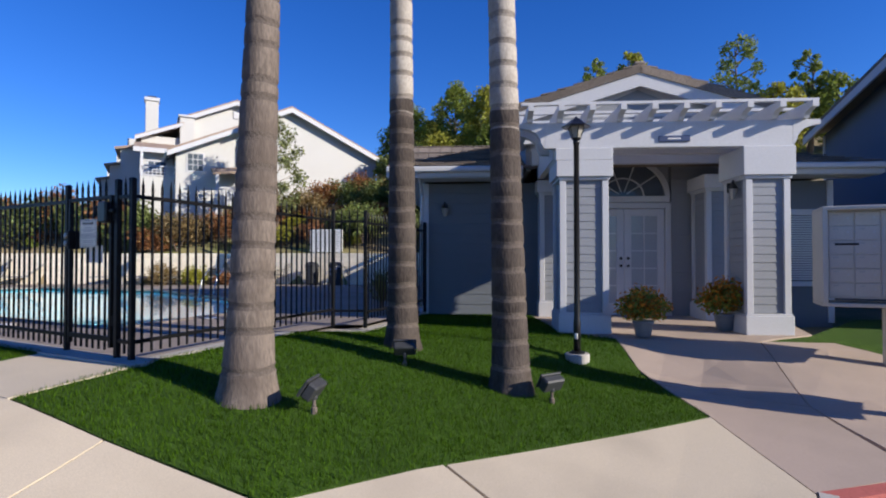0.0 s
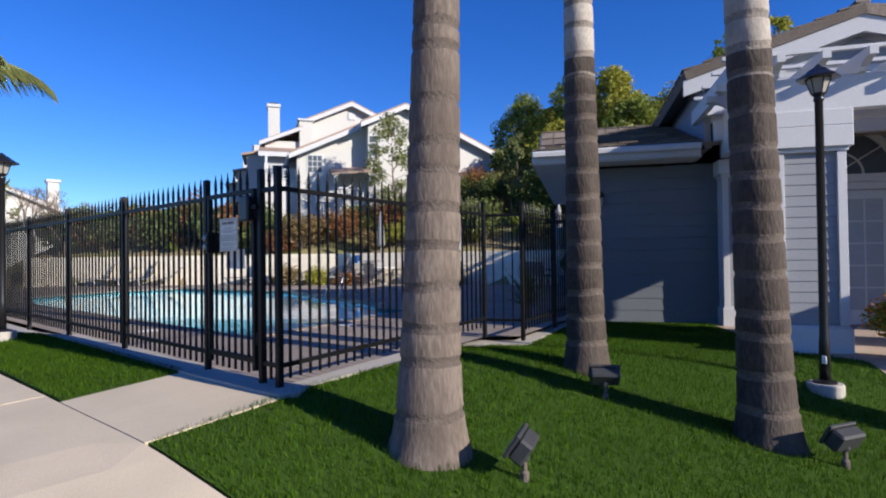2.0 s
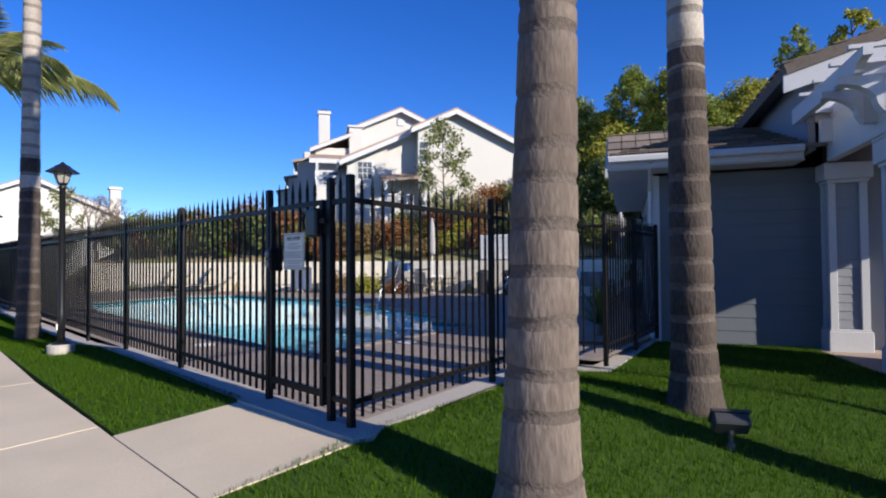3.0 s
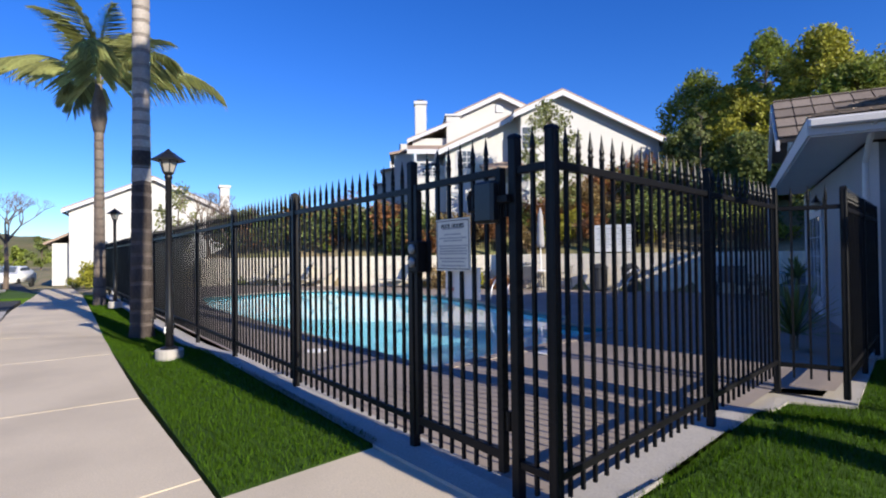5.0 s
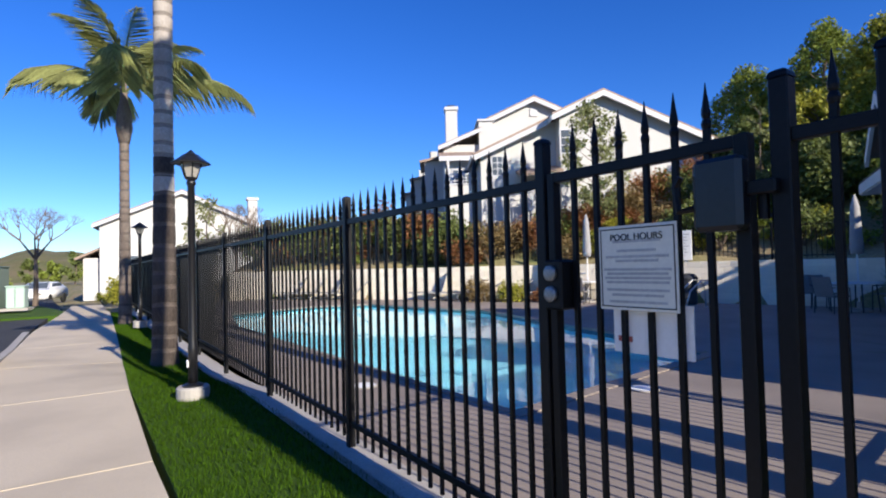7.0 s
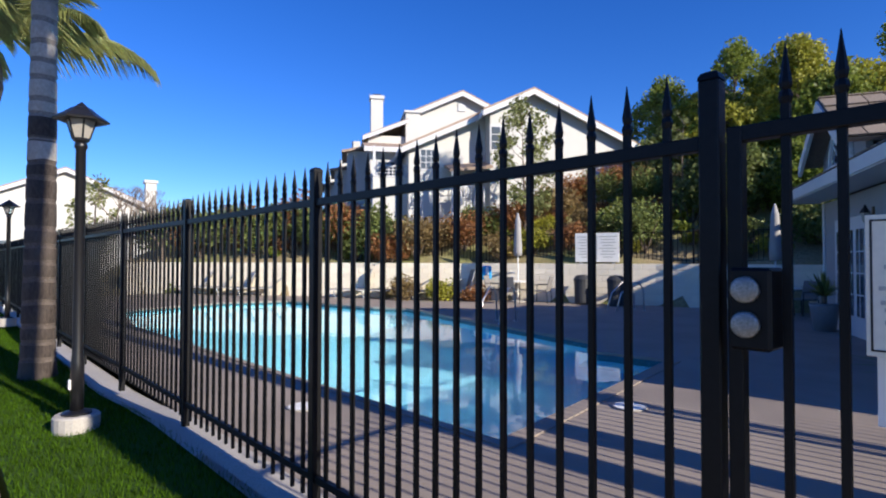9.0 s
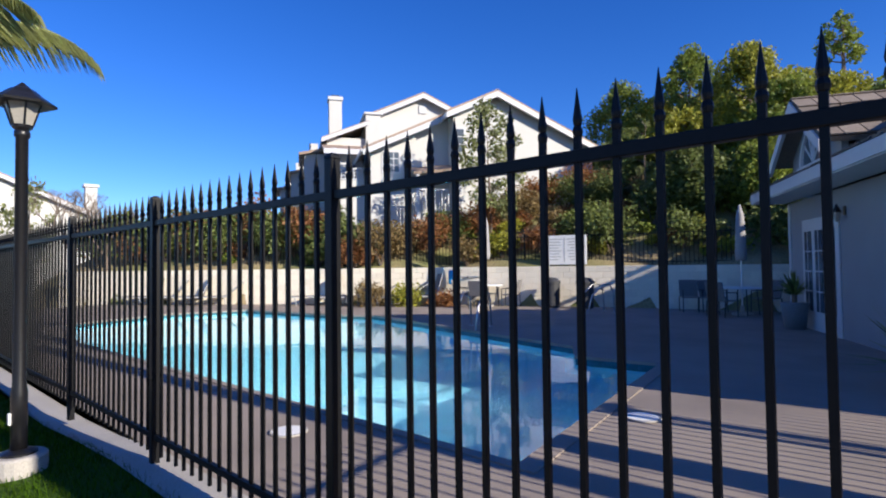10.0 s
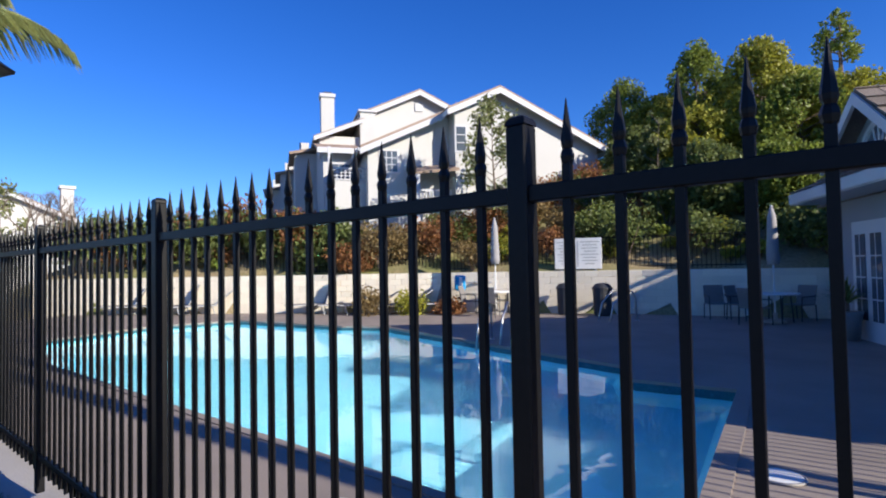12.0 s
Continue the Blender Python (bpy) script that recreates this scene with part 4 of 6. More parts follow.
    for k in (4, 7, 9, 11, 14):
        bm = bmesh.new()
        tube(bm, [(-.52, gy, 3.16), (-.52, *arc[k])], .02, 4)
        part("mullion", bm, M_WHITE, tw)
    lt = part("wall_lantern", B(-.02, .0, 4.02, 4.12, 2.2, 2.36, .006), M_LAMPBLK, h, "black wall lantern")
    part("cage", lathe(bmesh.new(), [(.03, 2.08), (.07, 2.23), (.07, 2.25)], 6, (-.13, 4.07)), M_LAMPGLASS, lt)
    part("cap", lathe(bmesh.new(), [(.09, 2.25), (.03, 2.35), (.01, 2.40)], 6, (-.13, 4.07)), M_LAMPBLK, lt)
    # porch columns, beam and pergola
    column(h, 2.49, 3.27, -2.82, -2.05, FLOOR, 2.40, 2.66, 'fl')
    column(h, 5.42, 6.10, -2.82, -2.05, FLOOR, 2.40, 2.68, 'fl')
    column(h, 2.45, 2.95, -.35, 0.0, FLOOR, 2.45, 2.70, 'fl')
    column(h, 5.62, 6.45, -.85, -.1, FLOOR, 2.45, 2.72, 'fl')
    pg = part("pergola_beam", B(2.25, 6.14, -2.84, -2.70, 2.86, 3.28, .008), M_WHITE, h, "white painted pergola beam")
    part("inner_beam", B(2.25, 6.14, -2.30, -2.18, 2.86, 3.28, .008), M_WHITE, pg)
    part("back_beam", B(2.25, 6.14, -.80, -.70, 2.95, 3.28, .008), M_WHITE, pg)
    for a, b in ((2.42, 3.33), (5.36, 6.16)):
        part("beam_seat", B(a, b, -2.88, -2.0, 2.66, 2.86, .008), M_WHITE, pg)
    for u in (2.45, 6.08):
        part("side_beam", B(u - .06, u + .06, -2.7, -.55, 2.70, 3.265, .008), M_WHITE, pg)
    # shaped beam ends: a quarter-round cut under each tip
    for s, u in ((-1, 2.25), (1, 6.14)):
        for v0, v1 in ((-2.84, -2.70), (-2.30, -2.18)):
            bm = bmesh.new()
            prof = [(0, 3.28), (.42, 3.28), (.42, 3.20)] + [(.42 - .36 * math.sin(radians(a)), 2.96 + .24 * math.cos(radians(a))) for a in range(10, 91, 16)] + [(.0, 2.86)]
            q0 = [bm.verts.new((u + s * d, v0, z)) for d, z in prof]
            q1 = [bm.verts.new((u + s * d, v1, z)) for d, z in prof]
            bm.faces.new(q0), bm.faces.new(q1[::-1])
            for i in range(len(prof)):
                j = (i + 1) % len(prof)
                bm.faces.new((q0[i], q1[i], q1[j], q0[j]))
            part("beam_end", bm, M_WHITE, pg)
    n = 10
    bm = bmesh.new()
    prof = [(-.55, 3.50), (-3.16, 3.50), (-3.16, 3.40)] + [(-3.16 + .24 * math.sin(radians(a)), 3.28 + .12 * math.cos(radians(a))) for a in range(10, 91, 20)] + [(-.55, 3.27)]
    q0, q1 = [bm.verts.new((-.045, v, z)) for v, z in prof], [bm.verts.new((.045, v, z)) for v, z in prof]
    bm.faces.new(q0), bm.faces.new(q1[::-1])
    for i in range(len(prof)):
        j = (i + 1) % len(prof)
        bm.faces.new((q0[i], q1[i], q1[j], q0[j]))
    rafter = finish(bm, "rafter", M_WHITE)
    for k in range(n):
        part("rafter", rafter, None, pg, m=Matrix.Translation((2.0 + 4.3 * k / (n - 1), 0, 0)))
    for v in (-3.05, -2.5, -1.9, -1.3):
        part("purlin", B(1.85, 6.40, v - .03, v + .03, 3.502, 3.55, .004), M_WHITE, pg)
    part("address_plaque", B(4.05, 4.55, -2.865, -2.842, 2.945, 3.045, .009), material("blue_plaque_enamel", (.06, .08, .16), .4, 0, .1, 5, 60, .05), h, "small blue address plaque")
    part("plaque_text", B(4.20, 4.40, -2.869, -2.866, 2.985, 3.005), M_SIGNW, h)

    # wall lanterns
    for u, v, z in ((.46, -.02, 2.18), (5.36, -2.4, 2.25)):
        lt = part("wall_lantern", B(u - .05, u + .05, v - .015, v + .005, z - .08, z + .08, .006), M_LAMPBLK, h, "black wall lantern")
        part("cage", lathe(bmesh.new(), [(.03, z - .2), (.07, z - .05), (.07, z - .03)], 6, (u, v - .12)), M_LAMPGLASS, lt)
        part("cap", lathe(bmesh.new(), [(.09, z - .03), (.03, z + .07), (.01, z + .12)], 6, (u, v - .12)), M_LAMPBLK, lt)
    return h


clubhouse()


def neighbour():
    """Blue-grey two-storey house east of the clubhouse, seen along its shaded west wall."""
    d = Vector((1.0, -7.2, 0)).normalized()
    m = Matrix.Translation((2.75, 24.4, -.3)) @ Matrix.Rotation(math.atan2(d.y, d.x), 4, 'Z')
    h = thing("house", m, "blue-grey two-storey house in shade with white eave trim", "house")
    bm = bmesh.new()
    p = [(0, -.3), (11.8, -.3), (11.8, 6.547), (0, 5.85)]
    q0, q1 = [bm.verts.new((x, 0, z)) for x, z in p], [bm.verts.new((x, 9, z)) for x, z in p]
    bm.faces.new(q0), bm.faces.new(q1[::-1])
    for i in range(4):
        bm.faces.new((q0[i], q1[i], q1[(i + 1) % 4], q0[(i + 1) % 4]))
    part("wall", bm, M_BLUEGREY, h)
    part("roof", slab(bmesh.new(), [(-.5, -.55, 5.98), (12.3, -.55, 6.727), (12.3, 9.5, 9.247), (-.5, 9.5, 8.5)], .12), M_ROOF, h, "dark tile roof")
    part("eave_board", slab(bmesh.new(), [(-.5, -.56, 5.86), (12.3, -.56, 6.607), (12.3, -.50, 6.607), (-.5, -.50, 5.86)], .24), M_WHITE, h, "white eave board")
    part("corner_board", B(-.04, .12, -.04, .12, -.3, 5.8), M_WHITE, h)
    return h


neighbour()

# ---- palms ----


def frond_mesh(long=2.3, seed=0):
    """A feather frond: a drooping rib with many leaflets."""
    rng = random.Random(seed)
    vs, fs = [], []
    pts = []
    for i in range(15):
        t = i / 14
        pts.append(Vector((long * (t - 0.22 * t * t * t), 0, 0.75 * long * (0.55 * t - 0.85 * t * t))))
    for i in range(14):
        a, b = pts[i], pts[i + 1]
        w0, w1 = 0.03 * (1 - i / 15), 0.03 * (1 - (i + 1) / 15)
        k = len(vs)
        vs += [a + Vector((0, -w0, 0)), a + Vector((0, w0, 0)), b + Vector((0, w1, 0)), b + Vector((0, -w1, 0))]
        fs.append((k, k + 1, k + 2, k + 3))
        if i < 2:
            continue
        for q in range(5):
            p = a.lerp(b, q / 5)
            for s in (-1, 1):
                ln = 0.46 * math.sin(math.pi * min(1, (i + q / 5) / 15 + 0.12)) + 0.1
                d = Vector((0.45 + rng.uniform(-.15, .15), s * 1.0, -0.85 + rng.uniform(-.35, .2))).normalized() * ln
                k = len(vs)
                vs += [p + Vector((-.009, 0, 0)), p + Vector((.009, 0, 0)), p + d * .6 + Vector((.009, 0, -.02)), p + d + Vector((0, 0, -.22))]
                fs.append((k, k + 1, k + 2)), fs.append((k, k + 2, k + 3))
    return raw("frond", vs, fs, M_FROND)


FRONDS = [frond_mesh(2.3, s) for s in range(3)]


def palm(x, y, height, r0, r1, lean=(0, 0), flare=1.35, ring=0.27, crown=1.0, seed=0, bark=(None, 99), label="tall palm with a grey ringed trunk standing in the lawn", z=None):
    rng = random.Random(seed)
    p = thing("palm_tree", pose(x, y, (terrain(x, y) if z is None else z) - 0.03), label, "palm tree", "palms")

    def at(h):
        f = h / height
        return Vector((lean[0] * f, lean[1] * f, h))

    def rad(h):
        f = min(1, h / 4.2)
        return (r0 * (1 - f) + r1 * f) * (1 + (flare - 1) * math.exp(-h / 0.22))
    bm = bmesh.new()
    seg, hs, h = 22, [], 0.0
    scars = []
    k = ring * 1.2
    while k < height:
        scars.append(k + rng.uniform(-.03, .03))
        k += ring * rng.uniform(.75, 1.2)
    hs = sorted({0.0, .06, .14, .24, .36, *[s + d for s in scars for d in (-.035, -.012, .012, .035)], height})
    rows = []
    for h in hs:
        dip = min((abs(h - s) for s in scars), default=1)
        bulge = 1.0 + (0.022 if .03 < dip < .045 else -0.03 if dip < .02 else 0)
        c = at(h)
        rows.append([bm.verts.new((c.x + rad(h) * bulge * (1 + .025 * noise.noise((math.cos(6.283 * q / seg) * 2, math.sin(6.283 * q / seg) * 2 + seed, h * 1.5))) * math.cos(6.283 * q / seg),
                                   c.y + rad(h) * bulge * (1 + .025 * noise.noise((math.cos(6.283 * q / seg) * 2, seed, h * 1.5))) * math.sin(6.283 * q / seg),
                                   h + .02 * noise.noise((math.cos(6.283 * q / seg), math.sin(6.283 * q / seg), h * 3 + seed)))) for q in range(seg)])
    for i, (a, b) in enumerate(zip(rows, rows[1:])):
        dark = min(abs((hs[i] + hs[i + 1]) / 2 - s) for s in scars) < .03
        # Below this height the trunk's shade is painted as darker bark.
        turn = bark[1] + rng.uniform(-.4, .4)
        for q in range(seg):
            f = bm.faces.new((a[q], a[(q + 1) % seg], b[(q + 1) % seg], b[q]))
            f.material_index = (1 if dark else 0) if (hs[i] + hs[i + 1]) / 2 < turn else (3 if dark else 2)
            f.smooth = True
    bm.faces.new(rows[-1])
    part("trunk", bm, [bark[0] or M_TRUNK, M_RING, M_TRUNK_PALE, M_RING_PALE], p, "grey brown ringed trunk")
    for f in p.children[0].data.polygons:
        f.use_smooth = True
    top = at(height)
    if crown:
        part("crownshaft", lathe(bmesh.new(), [(r1 * 1.1, height - .9), (r1 * 1.75, height - .45), (r1 * 1.5, height + .05), (r1 * .8, height + .4), (r1 * .6, height + .9)], 12, (top.x, top.y)), M_TRUNK, p, "brown swollen crownshaft of old leaf bases", smooth=True)
        n = 11
        for i in range(n):
            steep = i % 2 == 0
            az, el = 360 * i / n * 2.4 + rng.uniform(-12, 12), rng.uniform(-78, -52) if steep else rng.uniform(-34, -12)
            s = crown * rng.uniform(.8, 1.0) * (.85 if steep else 1.2)
            part("frond", FRONDS[i % 3], None, p, "arching feather frond", m=Matrix.Translation((top.x, top.y, height + .55)) @ Matrix.Rotation(radians(az), 4, 'Z') @ Matrix.Rotation(radians(el), 4, 'Y') @ Matrix.Scale(s, 4))
    return p


palm(-3.92, 4.12, 8.4, .21, .135, (.12, .25), 1.45, seed=1)
palm(-4.03, 6.82, 8.9, .20, .15, (-.12, .1), 1.4, seed=2, bark=(M_TRUNK_SHADED, 3.35))
palm(-2.29, 6.34, 8.6, .20, .15, (-.25, .1), 1.4, seed=3, bark=(M_TRUNK_SHADED, 3.05))
palm(-14.75, 3.48, 9.5, .19, .14, (.10, 0), 1.2, seed=4, bark=(M_TRUNK_SHADED, 3.3), label="tall palm with a pale trunk in the grass strip")
palm(-23.4, 3.44, 6.3, .17, .13, (0, 0), 1.2, crown=1.72, seed=5, label="palm with a full feathery crown beside the walk")

# ---- lamps and spotlights ----


def street_lamp(x, y, height, z, label):
    t = thing("street_lamp", pose(x, y, z), label, "street lamp", "post lamps")
    part("footing", lathe(bmesh.new(), [(.17, -.1), (.17, .06), (.155, .075)], 20), M_CURB, t, "round concrete footing")
    part("flange", lathe(bmesh.new(), [(.11, .075), (.11, .09), (.06, .11)], 16), M_LAMPBLK, t)
    hb = height - .33
    part("pole", lathe(bmesh.new(), [(.050, .09), (.050, .50), (.042, .55), (.038, hb - .06), (.048, hb - .05), (.048, hb - .02), (.036, hb)], 16), M_LAMPBLK, t, "black round pole", smooth=True)
    part("handhole", B(-.02, .02, -.062, -.045, .28, .36, .003), M_SIGNW, t, "small pale tag")
    part("holder", lathe(bmesh.new(), [(.036, hb - .01), (.062, hb + .012), (.066, hb + .03), (.05, hb + .035)], 12), M_LAMPBLK, t)
    part("glass", lathe(bmesh.new(), [(.062, hb + .03), (.112, hb + .185)], 6), M_LAMPGLASS, t, "frosted tapered glass lantern")
    for k in range(6):
        a = math.pi / 3 * k
        bm = bmesh.new()
        tube(bm, [(.064 * math.cos(a), .064 * math.sin(a), hb + .025), (.115 * math.cos(a), .115 * math.sin(a), hb + .19)], .007, 4)
        part("rib", bm, M_LAMPBLK, t)
    part("roof", lathe(bmesh.new(), [(.10, hb + .18), (.20, hb + .175), (.205, hb + .19), (.115, hb + .25), (.075, hb + .285), (.05, hb + .295), (.03, hb + .315), (.008, hb + .335)], 6), M_LAMPBLK, t, "black peaked lantern roof", m=Matrix.Rotation(radians(20), 4, 'Z'))
    return t


street_lamp(-2.06, 8.27, 3.40, terrain(-2.06, 8.27) + .03, "black post lamp with a lantern head in the lawn")
street_lamp(-11.44, 3.37, 2.66, .05, "black post lamp with a lantern head beside the pool fence")
street_lamp(-21.2, 3.65, 2.66, .05, "black post lamp beside the pool fence, far off")


def spotlight(x, y, yaw, tilt):
    s = thing("spotlight", pose(x, y, terrain(x, y) + .02, 0, 0, yaw), "grey landscape floodlight on a stake in the lawn", "spotlight", "lawn spotlights")
    part("stake", lathe(bmesh.new(), [(.028, -.02), (.028, .05), (.016, .06), (.016, .13)], 10), M_TRUNK, s, "brown conduit stake")
    part("knuckle", lathe(bmesh.new(), [(.028, .12), (.032, .14), (.028, .17)], 10), M_GREYMETAL, s)
    m = pose(0, 0, .205, tilt) @ Matrix.Scale(.98, 4)
    hd = part("housing", B(-.13, .13, -.05, .05, -.075, .075, .015), M_GREYMETAL, s, "grey metal lamp housing", m=m)
    part("visor", B(-.14, .14, .05, .075, -.085, .085, .006), M_GREYMETAL, hd)
    part("lens", B(-.115, .115, .076, .08, -.065, .065), M_LAMPGLASS, hd)
    part("screw", lathe(bmesh.new(), [(.012, 0), (.012, .01)], 8), M_STEEL, hd, m=pose(.131, 0, .02, 0, 90))
    return s


spotlight(-3.27, 4.26, 110, 35)
spotlight(-1.80, 6.25, 60, 30)
spotlight(-3.52, 6.08, 30, 40)


# ---- the house on the hill ----
HOUSE_A = radians(57)
HOUSE = Matrix.Translation((-20.8, 21.78, 3.4)) @ Matrix.Rotation(HOUSE_A, 4, 'Z')   # x along the gable front, y to the back
PITCH = .46


def gable_block(parent, x0, x1, xr, y0, y1, zr, z0, mat, over=.45, label=""):
    """Walls under a gable roof with its ridge at x = xr, z = zr."""
    zl, zz = zr - PITCH * (xr - x0), zr - PITCH * (x1 - xr)
    bm = bmesh.new()
    p = [(x0, z0), (x1, z0), (x1, zz), (xr, zr), (x0, zl)]
    q0, q1 = [bm.verts.new((x, y0, z)) for x, z in p], [bm.verts.new((x, y1, z)) for x, z in p]
    bm.faces.new(q0), bm.faces.new(q1[::-1])
    for i in range(5):
        bm.faces.new((q0[i], q1[i], q1[(i + 1) % 5], q0[(i + 1) % 5]))
    w = part("wall", bm, mat, parent, label)
    for s, xe in ((-1, x0 - over), (1, x1 + over)):
        ze = zr - PITCH * abs(xe - xr)
        part("roof", slab(bmesh.new(), [(xr, y0 - over, zr + .16), (xe, y0 - over, ze + .16), (xe, y1 + over, ze + .16), (xr, y1 + over, zr + .16)], .1), M_ROOF2, parent, "tan tile roof")
        bm = bmesh.new()
        pp = [(xr, zr + .07), (xe, ze + .07), (xe, ze - .17), (xr, zr - .17)]
        q0, q1 = [bm.verts.new((x, y0 - over - .02, z)) for x, z in pp], [bm.verts.new((x, y0 - over + .05, z)) for x, z in pp]
        bm.faces.new(q0), bm.faces.new(q1[::-1])
        for i in range(4):
            bm.faces.new((q0[i], q1[i], q1[(i + 1) % 4], q0[(i + 1) % 4]))
        part("rake_board", bm, M_WHITE, parent, "white rake board")
        part("fascia", B(xe - .03, xe + .03, y0 - over, y1 + over, ze - .14, ze + .06), M_WHITE, parent)
    return w


def house_window(parent, x0, x1, z0, z1, y, nx=3, nz=3):
    w = part("window", B(x0 - .08, x1 + .08, y - .03, y, z0 - .08, z1 + .08, .01), M_WHITE, parent, "white framed window")
    part("pane", B(x0, x1, y - .04, y - .031, z0, z1), M_GLASS, w)
    for k in range(1, nx):
        x = x0 + (x1 - x0) * k / nx
        part("muntin", B(x - .015, x + .015, y - .05, y - .03, z0, z1), M_WHITE, w)
    for k in range(1, nz):
        z = z0 + (z1 - z0) * k / nz
        part("muntin", B(x0, x1, y - .05, y - .03, z - .015, z + .015), M_WHITE, w)


def rake(parent, p0, p1, y, deep=.24):
    """A white board along a roof edge between two (x, z) points."""
    bm = bmesh.new()
    pp = [p0, p1, (p1[0], p1[1] - deep), (p0[0], p0[1] - deep)]
    q0, q1 = [bm.verts.new((x, y, z)) for x, z in pp], [bm.verts.new((x, y + .06, z)) for x, z in pp]
    bm.faces.new(q0), bm.faces.new(q1[::-1])
    for i in range(4):
        bm.faces.new((q0[i], q1[i], q1[(i + 1) % 4], q0[(i + 1) % 4]))
    part("rake_board", bm, M_WHITE, parent, "white rake board")


def hill_house():
    h = thing("house", HOUSE, "cream stucco two-storey house on the hill with white trim", "house")
    gable_block(h, -1.9, 4.8, 0, 0, 11, 5.50, -1.6, M_STUCCO, .42, "sunlit cream stucco wall")
    bm = bmesh.new()
    p = [(-5.4, -1.6), (-1.9, -1.6), (-1.9, 4.55), (-5.4, 2.95)]
    q0, q1 = [bm.verts.new((x, .9, z)) for x, z in p], [bm.verts.new((x, 6, z)) for x, z in p]
    bm.faces.new(q0), bm.faces.new(q1[::-1])
    for i in range(4):
        bm.faces.new((q0[i], q1[i], q1[(i + 1) % 4], q0[(i + 1) % 4]))
    part("wall", bm, M_STUCCO, h, "cream stucco set-back wall")
    xe = -5.8
    za, zb = 5.50 - PITCH * 2.2, 5.50 + PITCH * xe
    part("roof", slab(bmesh.new(), [(-2.2, .3, za + .18), (xe, .3, zb + .18), (xe, 6, zb + .18), (-2.2, 6, za + .18)], .1), M_ROOF2, h, "tan tile roof")
    rake(h, (-2.2, za + .07), (xe, zb + .07), .28)
    part("gutter", B(xe - .1, xe, .3, 6, zb - .05, zb + .1, .03), M_WHITE, h)
    # taller rear block with its own gable
    gable_block(h, -4.35, 2.6, -1.95, 5.8, 12, 7.08, 0, M_STUCCO, .4, label="cream stucco rear wall")
    part("gable_vent", B(-2.15, -1.72, 5.74, 5.8, 6.15, 6.6, .02), M_WHITE, h, "small white gable vent")
    part("bump_wall", B(-5.05, -4.3, 5.3, 9, 1, 5.80), M_STUCCO, h, "cream stucco bay")
    part("bump_cap", B(-5.15, -4.2, 5.2, 9.1, 5.80, 5.92, .02), M_WHITE, h)
    c = part("chimney", B(-6.82, -6.14, 6.9, 7.5, -1, 7.05, .02), M_STUCCO, h, "white stucco chimney")
    part("chimney_cap", B(-6.88, -6.08, 6.82, 7.58, 6.92, 7.12, .02), M_WHITE, c)
    part("flue", B(-6.7, -6.26, 7.0, 7.4, 7.12, 7.24, .02), M_GREYMETAL, c, "dark metal flue")
    # side wing: shaded wall behind, shed roof and balcony
    part("wing_wall", B(-7.0, -5.0, 5.6, 10, -1.6, 4.6), M_STUCCO, h, "shaded stucco wing wall")
    part("roof", slab(bmesh.new(), [(-7.3, 5.2, 4.5), (-4.9, 5.2, 5.5), (-4.9, 10, 5.5), (-7.3, 10, 4.5)], .1), M_ROOF2, h)
    rake(h, (-4.9, 5.45), (-7.3, 4.45), 5.16, .2)
    part("wing_wall", B(-7.0, -5.45, 3.4, 5.6, -1.6, 3.3), M_STUCCO, h)
    part("roof", slab(bmesh.new(), [(-7.3, 2.9, 3.45), (-5.3, 2.9, 3.45), (-5.3, 5.6, 4.2), (-7.3, 5.6, 4.2)], .12), M_ROOF2, h)
    part("fascia", B(-7.3, -5.3, 2.84, 2.9, 3.2, 3.44), M_WHITE, h, "white fascia")
    part("balcony_wall", B(-6.95, -5.15, 1.6, 3.4, -1.6, 1.78), M_STUCCO, h, "white stucco balcony wall")
    bal = part("balcony_rail", B(-6.95, -5.15, 1.58, 1.64, 2.27, 2.34), M_WHITE, h, "white lattice balcony railing")
    part("bottom_rail", B(-6.95, -5.15, 1.58, 1.64, 1.80, 1.86), M_WHITE, bal)
    for k in range(11):
        x = -6.95 + 1.8 * k / 10
        part("baluster", B(x - .02, x + .02, 1.59, 1.63, 1.86, 2.27), M_WHITE, bal)
    for z in (1.99, 2.13):
        part("lattice_bar", B(-6.95, -5.15, 1.595, 1.625, z - .015, z + .015), M_WHITE, bal)
    for x in (-6.95, -5.2):
        part("balcony_post", B(x, x + .12, 1.6, 1.72, 1.78, 3.2), M_WHITE, h)
    # windows
    house_window(h, -4.86, -4.17, 2.10, 2.95, .9)
    house_window(h, -6.6, -5.8, 2.0, 2.8, 3.4)
    house_window(h, -1.85, -1.45, 2.9, 3.9, -.0, 1, 3)
    pr = part("porch_rail", B(-3.6, -2.2, -.3, -.24, 1.15, 1.22), M_WHITE, h, "white porch railing")
    for k in range(10):
        x = -3.55 + 1.3 * k / 9
        part("baluster", B(x - .03, x + .03, -.3, -.24, .3, 1.15), M_WHITE, pr)
    part("porch_roof", slab(bmesh.new(), [(-3.8, -.5, 1.9), (-1.9, -.5, 2.1), (-1.9, .9, 2.5), (-3.8, .9, 2.3)], .12), M_ROOF2, h)
    part("porch_post", B(-3.7, -3.55, -.45, -.3, -1, 1.8), M_WHITE, h)
    part("downspout", B(4.72, 4.80, -.06, -.0, -1.6, 3.0), M_WHITE, h)
    part("garden_wall", B(4.8, 8.5, 1.2, 1.45, -1.6, 1.9), M_STUCCO, h, "low white stucco garden wall")
